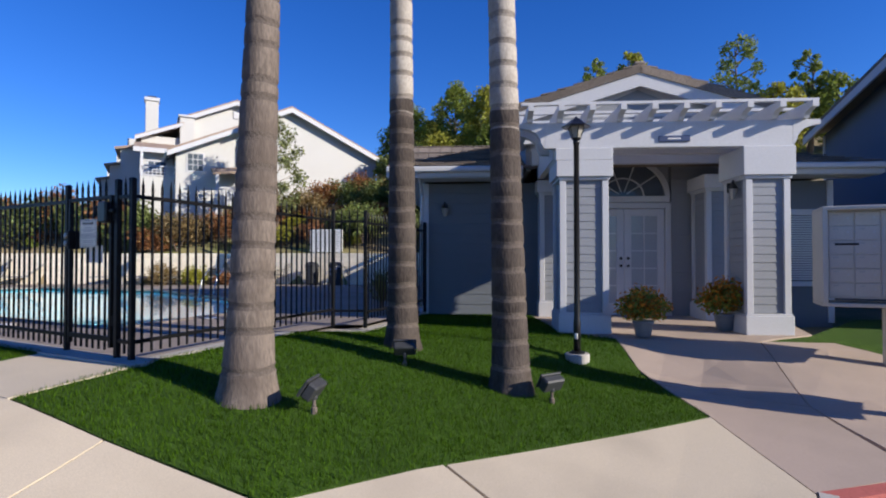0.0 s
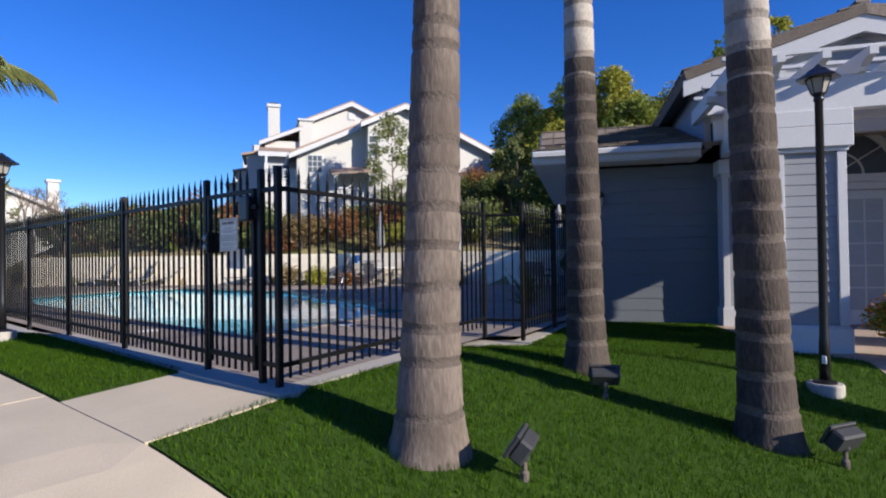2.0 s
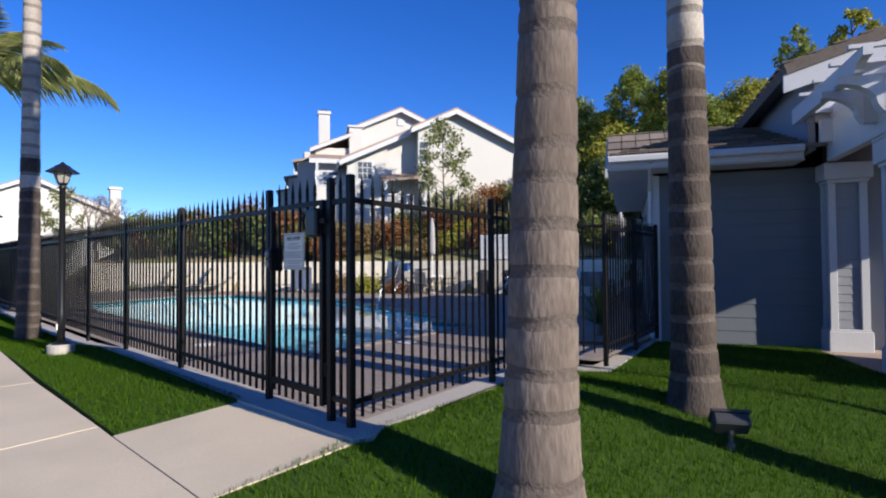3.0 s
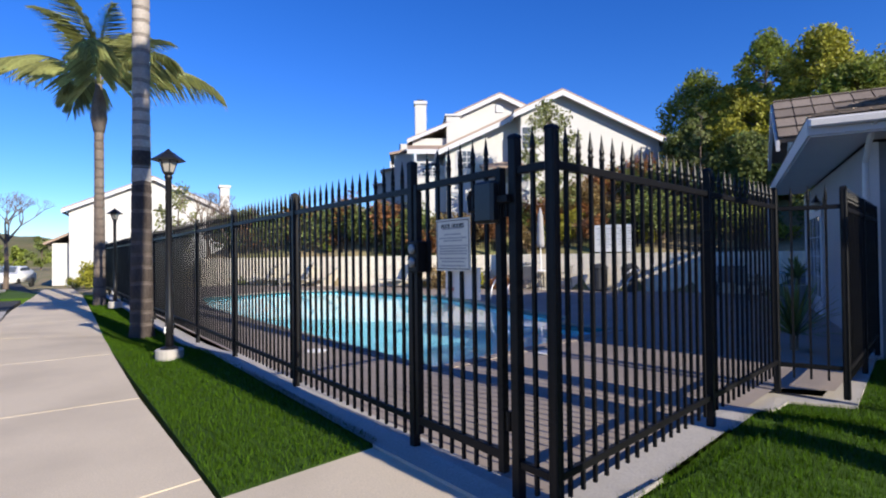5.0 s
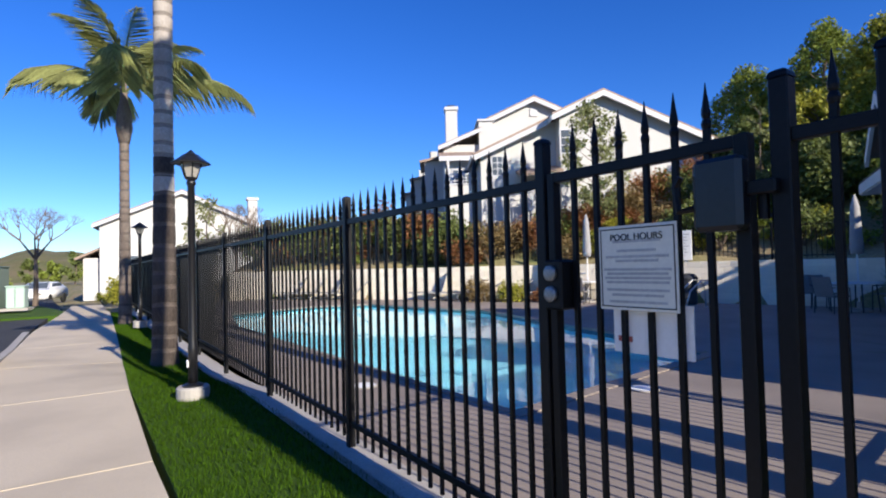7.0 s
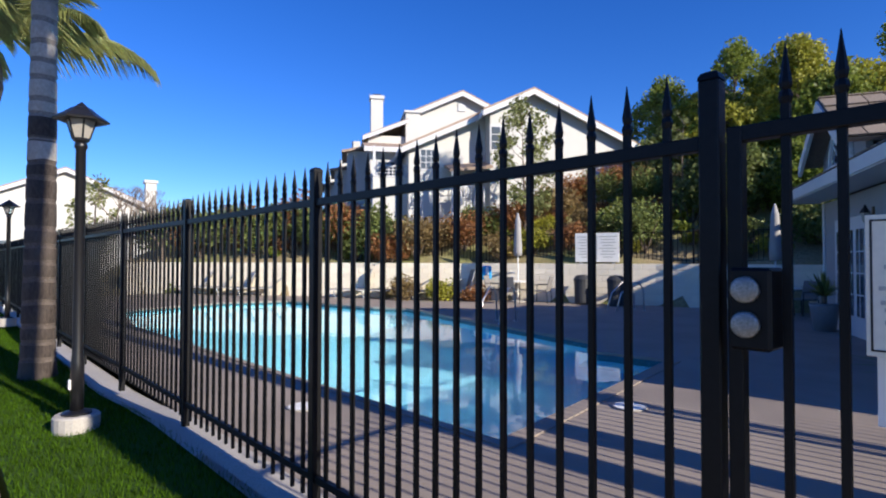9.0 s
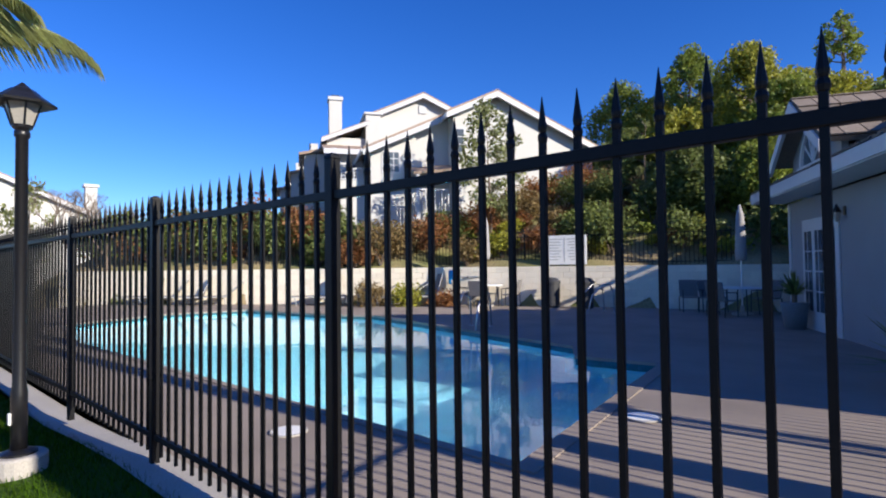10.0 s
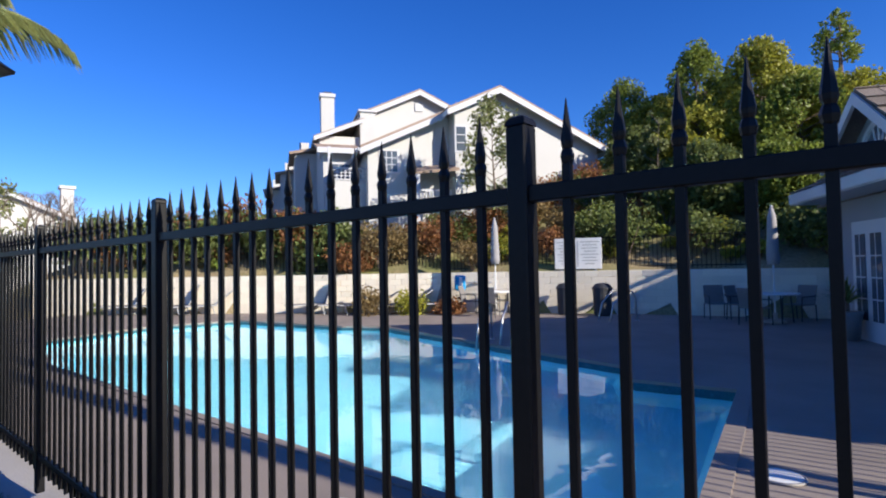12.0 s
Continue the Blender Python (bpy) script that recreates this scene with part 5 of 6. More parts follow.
    # further units stepping down behind
    for k in range(3):
        x1, y0, zt = -6.9 - .75 * k, 8.0 + 3.5 * k, 4.2 - .5 * k
        part("rear_unit", B(x1 - 1.2, x1, y0, y0 + 3.2, -1.6, zt), M_STUCCO, h, "cream stucco unit stepping down")
        part("rear_unit_roof", slab(bmesh.new(), [(x1 - 1.5, y0 - .3, zt), (x1, y0 - .3, zt + .3), (x1, y0 + 3.4, zt + .3), (x1 - 1.5, y0 + 3.4, zt)], .14), M_ROOF2, h)
        part("rear_chimney", B(x1 - .9, x1 - .4, y0 + 1.5, y0 + 2, zt, zt + .9), M_STUCCO, h)
    return h


hill_house()


def west_house():
    """White gabled house at the end of the walk."""
    h = thing("house", Matrix.Translation((-48.6, 8.6, 0)) @ Matrix.Rotation(radians(82), 4, 'Z'), "white stucco two-storey gabled house at the end of the walk", "house")
    gable_block(h, -5.2, 5.0, 0, 0, 12, 7.3, -.5, M_STUCCO, .4, "sunlit white stucco wall")
    c = part("chimney", B(4.7, 5.4, .8, 1.5, 0, 7.1, .02), M_STUCCO, h, "white stucco chimney")
    part("chimney_cap", B(4.6, 5.5, .7, 1.6, 6.95, 7.15, .02), M_WHITE, c)
    part("annex", B(-6.3, -5.2, 1, 9, -.5, 2.5), M_STUCCO, h, "low white annex")
    part("annex_roof", slab(bmesh.new(), [(-6.8, .6, 2.5), (-5.2, .6, 3.3), (-5.2, 9.4, 3.3), (-6.8, 9.4, 2.5)], .15), M_ROOF2, h)
    house_window(h, 1.2, 2.4, 2.6, 3.8, 0)
    house_window(h, -3.4, -2.9, 2.2, 2.6, 0, 1, 1)
    return h


west_house()

# ---- trees and shrubs ----


def foliage(centres, leaf, count, seed, squash=0.85):
    """Many small leaves in clumps round the given (x, y, z, r)."""
    rng = np.random.default_rng(seed)
    vol = np.array([c[3] ** 2 for c in centres])
    pick = rng.choice(len(centres), count, p=vol / vol.sum())
    cs = np.array(centres)[pick]
    d = rng.normal(size=(count, 3))
    d /= np.linalg.norm(d, axis=1)[:, None]
    rr = cs[:, 3] * (0.2 + 0.95 * rng.random(count) ** 0.75)
    # clumps: pull the leaves to nearby nodes so that gaps open
    node = rng.normal(size=(64, 3))
    node /= np.linalg.norm(node, axis=1)[:, None]
    near = node[np.argmax(d @ node.T, axis=1)]
    d = d * 0.7 + near * 0.3
    p = cs[:, :3] + d * rr[:, None] * (1, 1, squash)
    a = rng.normal(size=(count, 3))
    a /= np.linalg.norm(a, axis=1)[:, None]
    b = np.cross(a, rng.normal(size=(count, 3)))
    b /= np.linalg.norm(b, axis=1)[:, None]
    s = leaf * (0.6 + 0.8 * rng.random(count))[:, None]
    v = np.stack([p - a * s, p + b * s * 0.5, p + a * s, p - b * s * 0.5], 1).reshape(-1, 3)
    f = np.arange(count * 4).reshape(-1, 4)
    return v.tolist(), f.tolist()


def tree(x, y, height, spread, mat, seed, label, leaves=5000, leaf=.11, bare=.35, clumps=14, z=None, name="tree", upright=1.0, category="tree", trunk=None):
    rng = random.Random(seed)
    base = land(x, y) if z is None else z
    t = thing(name, pose(x, y, base - .05), label, category, "trees")
    bm = bmesh.new()
    r = trunk or max(.05, height * .018)
    tip = Vector((rng.uniform(-.3, .3), rng.uniform(-.3, .3), height * .85))
    tube(bm, [(0, 0, 0), tip * .3 + Vector((.08, 0, 0)), tip * .65, tip], [r * 1.3, r, r * .6, r * .15], 7)
    cs = []
    for k in range(clumps):
        h = height * (bare + (1 - bare) * (k + .5) / clumps)
        f = (h / height - bare) / (1 - bare)
        wide = spread * (math.sin(math.pi * min(1, .18 + f * .80)) ** .8) * .62
        a = 2.4 * k + rng.uniform(-.5, .5)
        c = Vector((math.cos(a) * wide, math.sin(a) * wide, h))
        cr = spread * rng.uniform(.17, .34) * (1 - .3 * f)
        cs.append((c.x, c.y, c.z, cr))
        st = tip * min(1, max(.15, (h - wide * .6) / tip.z))
        tube(bm, [st, st.lerp(c, .5) + Vector((0, 0, -.05 * wide)), c], [r * .4, r * .25, r * .06], 5)
    part("trunk", bm, M_BARK, t, "brown trunk with limbs")
    v, f = foliage(cs, leaf, leaves, seed, upright)
    part("crown", raw("crown", v, f, mat), None, t, "uneven leafy crown")
    return t


def shrub(x, y, r, h, mat, seed, label, leaves=900, leaf=.07, z=None):
    base = land(x, y) if z is None else z
    rng = random.Random(seed)
    s = thing("shrub", pose(x, y, base - .03), label, "shrub", "shrubs")
    bm = bmesh.new()
    cs = []
    for k in range(6):
        a = k * 1.05 + rng.uniform(-.3, .3)
        c = Vector((math.cos(a) * r * .5, math.sin(a) * r * .5, h * rng.uniform(.4, .72)))
        tube(bm, [(0, 0, 0), c * .5, c], [.03, .02, .006], 4)
        cs.append((*c, r * .55))
    part("stem", bm, M_BARK, s)
    v, f = foliage(cs, leaf, leaves, seed, h / (2.2 * r) + .3)
    part("leaves", raw("leaves", v, f, mat), None, s)
    return s

# ---- planting behind the wall ----
tree(-19.4, 19.5, 5.6, 1.7, M_LEAF_E, 21, "slender young tree with pale sparse leaves before the house", 3600, .08, .25, 26, trunk=.05)
tree(-14.6, 22.6, 4.4, .75, M_LEAF_E, 22, "thin pale young tree beside the house", 700, .07, .3, 10, trunk=.035)
for x, y, top, w, m, s, n in ((-18.6, 30.0, 10.6, 2.6, M_LEAF_A, 31, 9000), (-16.6, 29.5, 9.4, 2.6, M_LEAF_B, 32, 9000), (-14.9, 29.3, 11.3, 2.5, M_LEAF_A, 33, 11000),
                              (-12.0, 27.8, 10.3, 2.4, M_LEAF_B, 34, 11000), (-14.0, 26.0, 7.6, 2.4, M_LEAF_B, 35, 8000), (-10.5, 26.5, 8.2, 2.4, M_LEAF_A, 36, 9000),
                              (-9.0, 29.0, 8.6, 2.6, M_LEAF_B, 37, 9000), (-16.4, 25.5, 7.0, 1.8, M_LEAF_C, 38, 6000), (-7.2, 27.0, 7.6, 2.4, M_LEAF_A, 39, 7000), (-13.0, 23.5, 5.6, 1.9, M_LEAF_C, 40, 6000),
                              (-10.8, 24.0, 5.4, 1.9, M_LEAF_A, 41, 6000)):
    tree(x, y, top - land(x, y), w, m, s, "leafy green tree on the slope behind the pool", int(n * 1.7), .085, .16, 40)
for x, y, top, w, m, s, n in ((-6.2, 38.5, 15.0, 2.2, M_LEAF_B, 51, 5000), (-17.5, 44, 13.4, 4, M_LEAF_B, 52, 6000), (-13.0, 46, 13.8, 4, M_LEAF_B, 53, 6000), (2.5, 44, 13.0, 2.6, M_LEAF_B, 57, 4500), (6.0, 45, 13.4, 2.6, M_LEAF_A, 58, 4500)):
    tree(x, y, top - land(x, y), w, m, s, "distant green tree on the hilltop", n, .15, .2, 26)
for x, y, top, w, s in ((-10.6, 47.5, 18.2, 1.9, 54), (0.2, 45.5, 17.4, 2.3, 55), (4.4, 45.2, 15.4, 1.5, 56)):
    tree(x, y, top - land(x, y), w, M_LEAF_A, s, "tall gum tree with a sparse open crown on the hilltop", 1500, .14, .5, 16, name="gum_tree", trunk=.16)
rng = random.Random(77)
SHRUBS = [(M_LEAF_D, "rust-red shrub on the dry slope"), (M_LEAF_B, "yellow-green shrub on the dry slope"), (M_LEAF_A, "olive green shrub on the slope"), (M_LEAF_C, "dark green shrub on the slope")]


def along(s):
    """A point on the retaining wall's line, s metres from its west end, and the way behind it."""
    for (ax, ay), (bx, by) in zip(WALL_LINE[1:], WALL_LINE[2:]):
        d = math.hypot(bx - ax, by - ay)
        if s <= d:
            return (ax + (bx - ax) * s / d, ay + (by - ay) * s / d), (-(by - ay) / d, (bx - ax) / d)
        s -= d
    return (bx, by), (0, 1)


for k in range(46):
    s = 7 + 21 * rng.random()
    (px, py), (nx, ny) = along(s)
    d = rng.uniform(.7, 4.2)
    kind = rng.choices((0, 1, 2, 3), (3, 4, 3, 2))[0]
    r = rng.uniform(.3, .6)
    shrub(px + nx * d, py + ny * d, r, r * rng.uniform(1.1, 1.6), SHRUBS[kind][0], 100 + k, SHRUBS[kind][1], 550, .055)
# dark hedge-like bushes to the west, over the wall
for k in range(20):
    (px, py), (nx, ny) = along(.3 + 12.0 * k / 19)
    d = rng.uniform(.6, 1.6)
    shrub(px + nx * d, py + ny * d, rng.uniform(.8, 1.1), rng.uniform(1.7, 2.5), SHRUBS[3][0] if k % 4 else SHRUBS[0][0], 200 + k, "dense dark green bush over the retaining wall", 1900, .085)
# rust-brown hedge of rounded shrubs along the foot of the house
for k in range(15):
    p = HOUSE @ Vector((-6.4 + .98 * k, -1.5 - .35 * (k % 2), 0))
    shrub(p.x, p.y, rng.uniform(.85, 1.05), rng.uniform(1.5, 1.9), (M_LEAF_D, M_LEAF_F, M_LEAF_F, M_LEAF_D, M_LEAF_C)[k % 5], 300 + k, "dense rust-brown rounded shrub at the foot of the house", 2600, .06)
for k in range(12):
    p = HOUSE @ Vector((-6.0 + 1.2 * k, -3.2 - .5 * (k % 3), 0))
    shrub(p.x, p.y, rng.uniform(.55, .8), rng.uniform(.9, 1.3), (M_LEAF_F, M_LEAF_B, M_LEAF_D)[k % 3], 330 + k, "olive-brown shrub on the dry slope below the house", 1300, .055)
# thick dark growth behind the rules board
for k in range(34):
    (px, py), (nx, ny) = along(20.5 + 8.5 * rng.random())
    d = rng.uniform(1.0, 6.0)
    shrub(px + nx * d, py + ny * d, rng.uniform(.7, 1.1), rng.uniform(1.0, 1.9), (M_LEAF_C, M_LEAF_A, M_LEAF_C)[k % 3], 350 + k, "dark green undergrowth on the slope", 1000, .075)
# low growth under the trees to the east
for k in range(64):
    (px, py), (nx, ny) = along(27 + 14 * rng.random())
    d = rng.uniform(.8, 6)
    shrub(px + nx * d, py + ny * d, rng.uniform(.6, 1.0), rng.uniform(.9, 1.8), SHRUBS[3][0] if k % 3 else SHRUBS[2][0], 400 + k, "dark green undergrowth below the trees", 800, .08)


def topiary(x, y):
    z = land(x, y)
    t = thing("topiary", pose(x, y, z - .05), "round clipped dark green topiary on a short trunk", "topiary")
    bm = bmesh.new()
    tube(bm, [(0, 0, 0), (.03, 0, .5), (0, 0, 1.1)], [.06, .05, .04], 7)
    part("trunk", bm, M_BARK, t)
    v, f = foliage([(0, 0, 1.35, .5), (.2, .1, 1.45, .4), (-.2, -.1, 1.3, .42)], .05, 3500, 9)
    part("crown", raw("crown", v, f, M_LEAF_C), None, t)


topiary(-16.0, 22.6)


def slope_fence():
    """Thin dark picket fence that runs along the slope over the retaining wall."""
    f = thing("fence", Matrix(), "thin dark picket fence on the slope above the wall", "fence")
    bars = bmesh.new()
    for i in range(8):
        (ax, ay), (nx, ny) = along(8.0 + 2.2 * i)
        (bx, by), _ = along(10.2 + 2.2 * i)
        a, b = Vector((ax + nx * .7, ay + ny * .7, 0)), Vector((bx + nx * .7, by + ny * .7, 0))
        z = 1.3
        a.z = b.z = z
        part("post", B(-.025, .025, -.025, .025, -.3, 1.15), M_BLACK, f, m=Matrix.Translation(a))
        for h in (.12, 1.05):
            bm = bmesh.new()
            tube(bm, [a + Vector((0, 0, h)), b + Vector((0, 0, h))], .014, 4)
            part("rail", bm, M_BLACK, f)
        for k in range(1, 17):
            p = a.lerp(b, k / 17)
            box(bars, p.x - .008, p.x + .008, p.y - .008, p.y + .008, z - .1, z + 1.1)
    tagged(part("picket_row", bars, M_BLACK, f, "thin dark pickets"), kind="stuff")


slope_fence()

# ---- things by the porch ----


def mailbox_unit(x, y, columns, label):
    """A cluster of small doors on one post; the doors look to -y, towards the road."""
    t = thing("mailbox_unit", pose(x, y, terrain(x, y) + .03, 0, 0, 4), label, "mailbox", "mailbox units")
    z0, z1, w = .92, 2.08, .14 * columns + .03
    part("cabinet", B(-w, w, 0, .45, z0, z1, .01), M_MAIL, t, "beige metal cabinet")
    part("hood", B(-w - .06, w + .06, -.16, .5, z1, z1 + .05, .008), M_MAIL, t, "projecting metal hood")
    for x in (-w - .06, w + .002):
        part("side_fin", B(x, x + .058, -.16, .5, z0 - .05, z1, .006), M_MAIL, t)
    part("base_tray", B(-w - .06, w + .06, -.1, .5, z0 - .10, z0 - .052, .006), M_MAIL, t)
    for i in range(columns):
        for j in range(6):
            x, z = -w + .03 + .28 * i, z0 + .03 + .186 * j
            dr = part("mailbox_door", B(x + .006, x + .272, -.014, 0, z, z + .176, .004), M_MAIL, t)
            part("lock", lathe(bmesh.new(), [(.014, 0), (.014, .008)], 8), M_STEEL, dr, m=pose(x + .21, -.014, z + .1, 90))
            part("number_tag", B(x + .05, x + .11, -.017, -.014, z + .13, z + .15), M_INKGREY, dr)
    part("mail_slot", B(-w + .1, -w + .36, -.02, -.014, z0 + .70, z0 + .73), M_INK, t, "dark mail slot")
    part("post", B(-.07, .07, .12, .26, -.05, z0 - .1, .006), M_MAIL, t, "square metal post")
    part("foot_plate", B(-.12, .12, .07, .31, -.02, .02, .004), M_MAIL, t)


mailbox_unit(1.68, 9.5, 5, "beige metal cluster mailbox unit on a post beside the walk")
mailbox_unit(2.35, 8.0, 4, "smaller beige cluster mailbox unit on a post by the kerb")


def flower_pot(x, y, seed, s=1.0):
    z = terrain(x, y) + .02
    t = thing("flower_pot", pose(x, y, z) @ Matrix.Scale(s, 4), "grey glazed pot of orange-yellow flowers on the porch", "flower pot", "porch pots")
    part("pot", lathe(bmesh.new(), [(.11, 0), (.14, .03), (.18, .26), (.20, .28), (.20, .31), (.17, .31)], 20), M_POT, t, smooth=True)
    part("soil", lathe(bmesh.new(), [(.165, .26), (.165, .29)], 16), M_SOIL, t)
    rr = random.Random(seed)
    cs = [(.22 * math.cos(a), .22 * math.sin(a), .50 + .14 * rr.random(), .26) for a in (0, 1.05, 2.1, 3.1, 4.2, 5.2)] + [(0, 0, .70, .27)]
    v, f = foliage(cs, .035, 2600, seed)
    part("leaves", raw("leaves", v, f, M_LEAF_A), None, t)
    v, f = foliage([(a, b, c + .03, r + .04) for a, b, c, r in cs], .034, 1500, seed + 1)
    part("blossom", raw("blossom", v, f, M_FLOWER), None, t, "orange yellow blossom")


flower_pot(-1.36, 9.5, 61, .82)
flower_pot(-.27, 10.95, 62, .9)


def spiky_plant(x, y, z, r, label, pot=False):
    t = thing("spiky_plant", pose(x, y, z), label, "plant")
    rr = random.Random(int(x * 10))
    h0 = 0
    if pot:
        part("pot", lathe(bmesh.new(), [(.2, 0), (.26, .5), (.28, .55), (.24, .55)], 16), M_POT, t, smooth=True)
        h0 = .5
    vs, fs = [], []
    for i in range(70):
        a, e, L = rr.uniform(0, 6.283), rr.uniform(.15, 1.5), r * rr.uniform(.75, 1.1)
        d = Vector((math.cos(a) * math.cos(e), math.sin(a) * math.cos(e), math.sin(e)))
        w = Vector((-math.sin(a), math.cos(a), 0)) * .025
        o = Vector((0, 0, h0 + .2))
        k = len(vs)
        vs += [o - w * .6, o + w * .6, o + d * L * .5 + w, o + d * L * .5 - w, o + d * L + Vector((0, 0, -.12 * L))]
        fs += [(k, k + 1, k + 2, k + 3), (k + 3, k + 2, k + 4)]
    part("leaves", raw("leaves", vs, fs, M_LEAF_C), None, t, "long pointed leaves")
    part("stem", lathe(bmesh.new(), [(.06, -.03), (.05, h0 + .25)], 8), M_BARK, t)


spiky_plant(-6.75, 10.2, -.05, .95, "dark spiky plant inside the fence by the clubhouse")
spiky_plant(-8.8, 15.9, -.04, .6, "potted spiky plant beside the french doors", True)

# ---- pool furniture ----


M_RAIL = material("pale_grey_enamel", (.42, .42, .42), .5, 0, .06, 4, 60, .05)


def lounger(x, y, yaw, back, label):
    t = thing("sun_lounger", pose(x, y, -.04, 0, 0, yaw), label, "lounger", "sun loungers")
    for s in (-.31, .31):
        bm = bmesh.new()
        tube(bm, [(s, -1.0, .32), (s, .45, .32)], .02, 6)
        part("side_rail", bm, M_RAIL, t)
    part("seat", B(-.29, .29, -.98, .35, .30, .345, .012), M_FABRIC, t, "grey sling seat")
    a = radians(back)
    L = .82
    bm = bmesh.new()
    box(bm, -.29, .29, 0, L, -.022, .022, .012, Matrix.Translation((0, .36, .33)) @ Matrix.Rotation(a, 4, 'X'))
    part("backrest", bm, M_FABRIC, t, "grey sling backrest")
    for s in (-.31, .31):
        bm = bmesh.new()
        tube(bm, [(s, .36, .33), (s, .36 + L * math.cos(a), .33 + L * math.sin(a))], .018, 6)
        part("back_rail", bm, M_RAIL, t)
        for yy in (-.85, .3):
            bm = bmesh.new()
            tube(bm, [(s, yy, .32), (s, yy + .08, .01)], .018, 6)
            part("leg", bm, M_RAIL, t)
    return t


for x, y, b in ((-23.6, 14.35, 72), (-22.6, 14.95, 35), (-21.9, 15.35, 30), (-20.95, 15.95, 32), (-20.1, 16.45, 74), (-29.8, 10.5, 60), (-29.0, 11.0, 50), (-27.9, 11.6, 66), (-27.0, 12.1, 40)):
    lounger(x, y, -32, b, "grey sling sun lounger with a pale frame before the wall")


def chair(x, y, yaw):
    t = thing("patio_chair", pose(x, y, -.04, 0, 0, yaw), "grey sling patio chair with a thin metal frame", "chair", "patio chairs")
    part("seat", B(-.25, .25, -.25, .22, .40, .43, .006), M_FABRIC, t)
    bm = bmesh.new()
    box(bm, -.25, .25, -.012, .012, 0, .5, .005, Matrix.Translation((0, .22, .42)) @ Matrix.Rotation(radians(-14), 4, 'X'))
    part("backrest", bm, M_FABRIC, t)
    for sx in (-.26, .26):
        for sy in (-.24, .24):
            bm = bmesh.new()
            tube(bm, [(sx, sy * 1.1, 0), (sx, sy, .42 if sy > 0 else .62)], .014, 6)
            part("leg", bm, M_GREYMETAL, t)
        bm = bmesh.new()
        tube(bm, [(sx, -.24, .62), (sx, .28, .64)], .014, 6)
        part("armrest", bm, M_GREYMETAL, t)


def table(x, y):
    t = thing("patio_table", pose(x, y, -.04), "round pale patio table", "table")
    part("tabletop", lathe(bmesh.new(), [(.55, .70), (.56, .72), (.55, .735)], 28), M_SIGNW, t)
    for k in range(4):
        a = k * math.pi / 2 + .5
        bm = bmesh.new()
        tube(bm, [(.42 * math.cos(a), .42 * math.sin(a), 0), (.36 * math.cos(a), .36 * math.sin(a), .70)], .018, 6)
        part("leg", bm, M_GREYMETAL, t)


def umbrella(x, y, h):
    t = thing("patio_umbrella", pose(x, y, -.04), "closed grey canvas patio umbrella on a pole", "umbrella", "patio umbrellas")
    part("base", lathe(bmesh.new(), [(.26, 0), (.26, .05), (.06, .09), (.05, .25)], 20), M_CURB, t)
    part("pole", lathe(bmesh.new(), [(.022, .1), (.022, h)], 10), M_SIGNW, t)
    part("canopy", lathe(bmesh.new(), [(.13, h - 1.5), (.15, h - 1.35), (.12, h - .7), (.10, h - .3), (.03, h - .02)], 14), M_UMBRELLA, t, "folded canvas", smooth=True)
    part("tie", lathe(bmesh.new(), [(.145, h - 1.15), (.145, h - 1.10)], 14), M_UMBRELLA, t)


table(-17.9, 17.2), umbrella(-17.9, 17.2, 3.1)
for a in (20, 110, 200, 290):
    chair(-17.9 + .85 * math.cos(radians(a)), 17.2 + .85 * math.sin(radians(a)), a - 90)
table(-10.4, 18.6), umbrella(-10.4, 18.6, 2.95)
for a in (60, 160, 250):
    chair(-10.4 + .85 * math.cos(radians(a)), 18.6 + .85 * math.sin(radians(a)), a - 90)
chair(-11.8, 18.9, 30)


def bin_(x, y, label):
    t = thing("trash_bin", pose(x, y, -.04), label, "bin", "bins")
    part("body", lathe(bmesh.new(), [(.22, 0), (.26, .05), (.28, .78)], 18), M_GREYMETAL, t)
    part("lid", lathe(bmesh.new(), [(.30, .78), (.30, .84), (.20, .95), (.05, .98)], 18), M_GREYMETAL, t)


bin_(-15.9, 18.1, "dark grey round trash bin by the wall")
bin_(-14.8, 18.3, "dark grey round trash bin near the steps")


def handrail(x, y, yaw, label):
    t = thing("pool_handrail", pose(x, y, -.05, 0, 0, yaw), label, "handrail")
    for s in (-.25, .25):
        bm = bmesh.new()
        tube(bm, [(s, .45, 0), (s, .42, .6), (s, .3, .8), (s, .05, .82), (s, -.3, .5), (s, -.5, -.15)], .022, 8)
        part("rail", bm, M_STEEL, t, smooth=True)
        part("escutcheon", lathe(bmesh.new(), [(.05, .0), (.05, .02)], 12, (s, .45)), M_STEEL, t)


handrail(-14.4, 12.1, 15, "bent steel pool handrail at the steps")
handrail(-13.9, 17.2, -30, "bent steel handrail at the spa")


def life_hook():
    t = thing("rescue_pole", pose(-19.3, 17.3, .95, 0, 0, 31), "blue life float and rescue pole hung on the wall", "rescue pole")
    bm = bmesh.new()
    tube(bm, [(-.2, -.12, 0), (2.6, -.12, .02)], .02, 8)
    part("pole", bm, M_STEEL, t)
    part("float", B(-.28, .10, -.2, -.1, -.26, .26, .06), M_BLUE, t, "blue float")
    part("strap", B(-.1, .0, -.215, -.2, -.2, .2, .01), M_SIGNW, t)
    for x in (.4, 2.2):
        part("bracket", B(x - .02, x + .02, -.14, .02, -.03, .03), M_GREYMETAL, t)


life_hook()


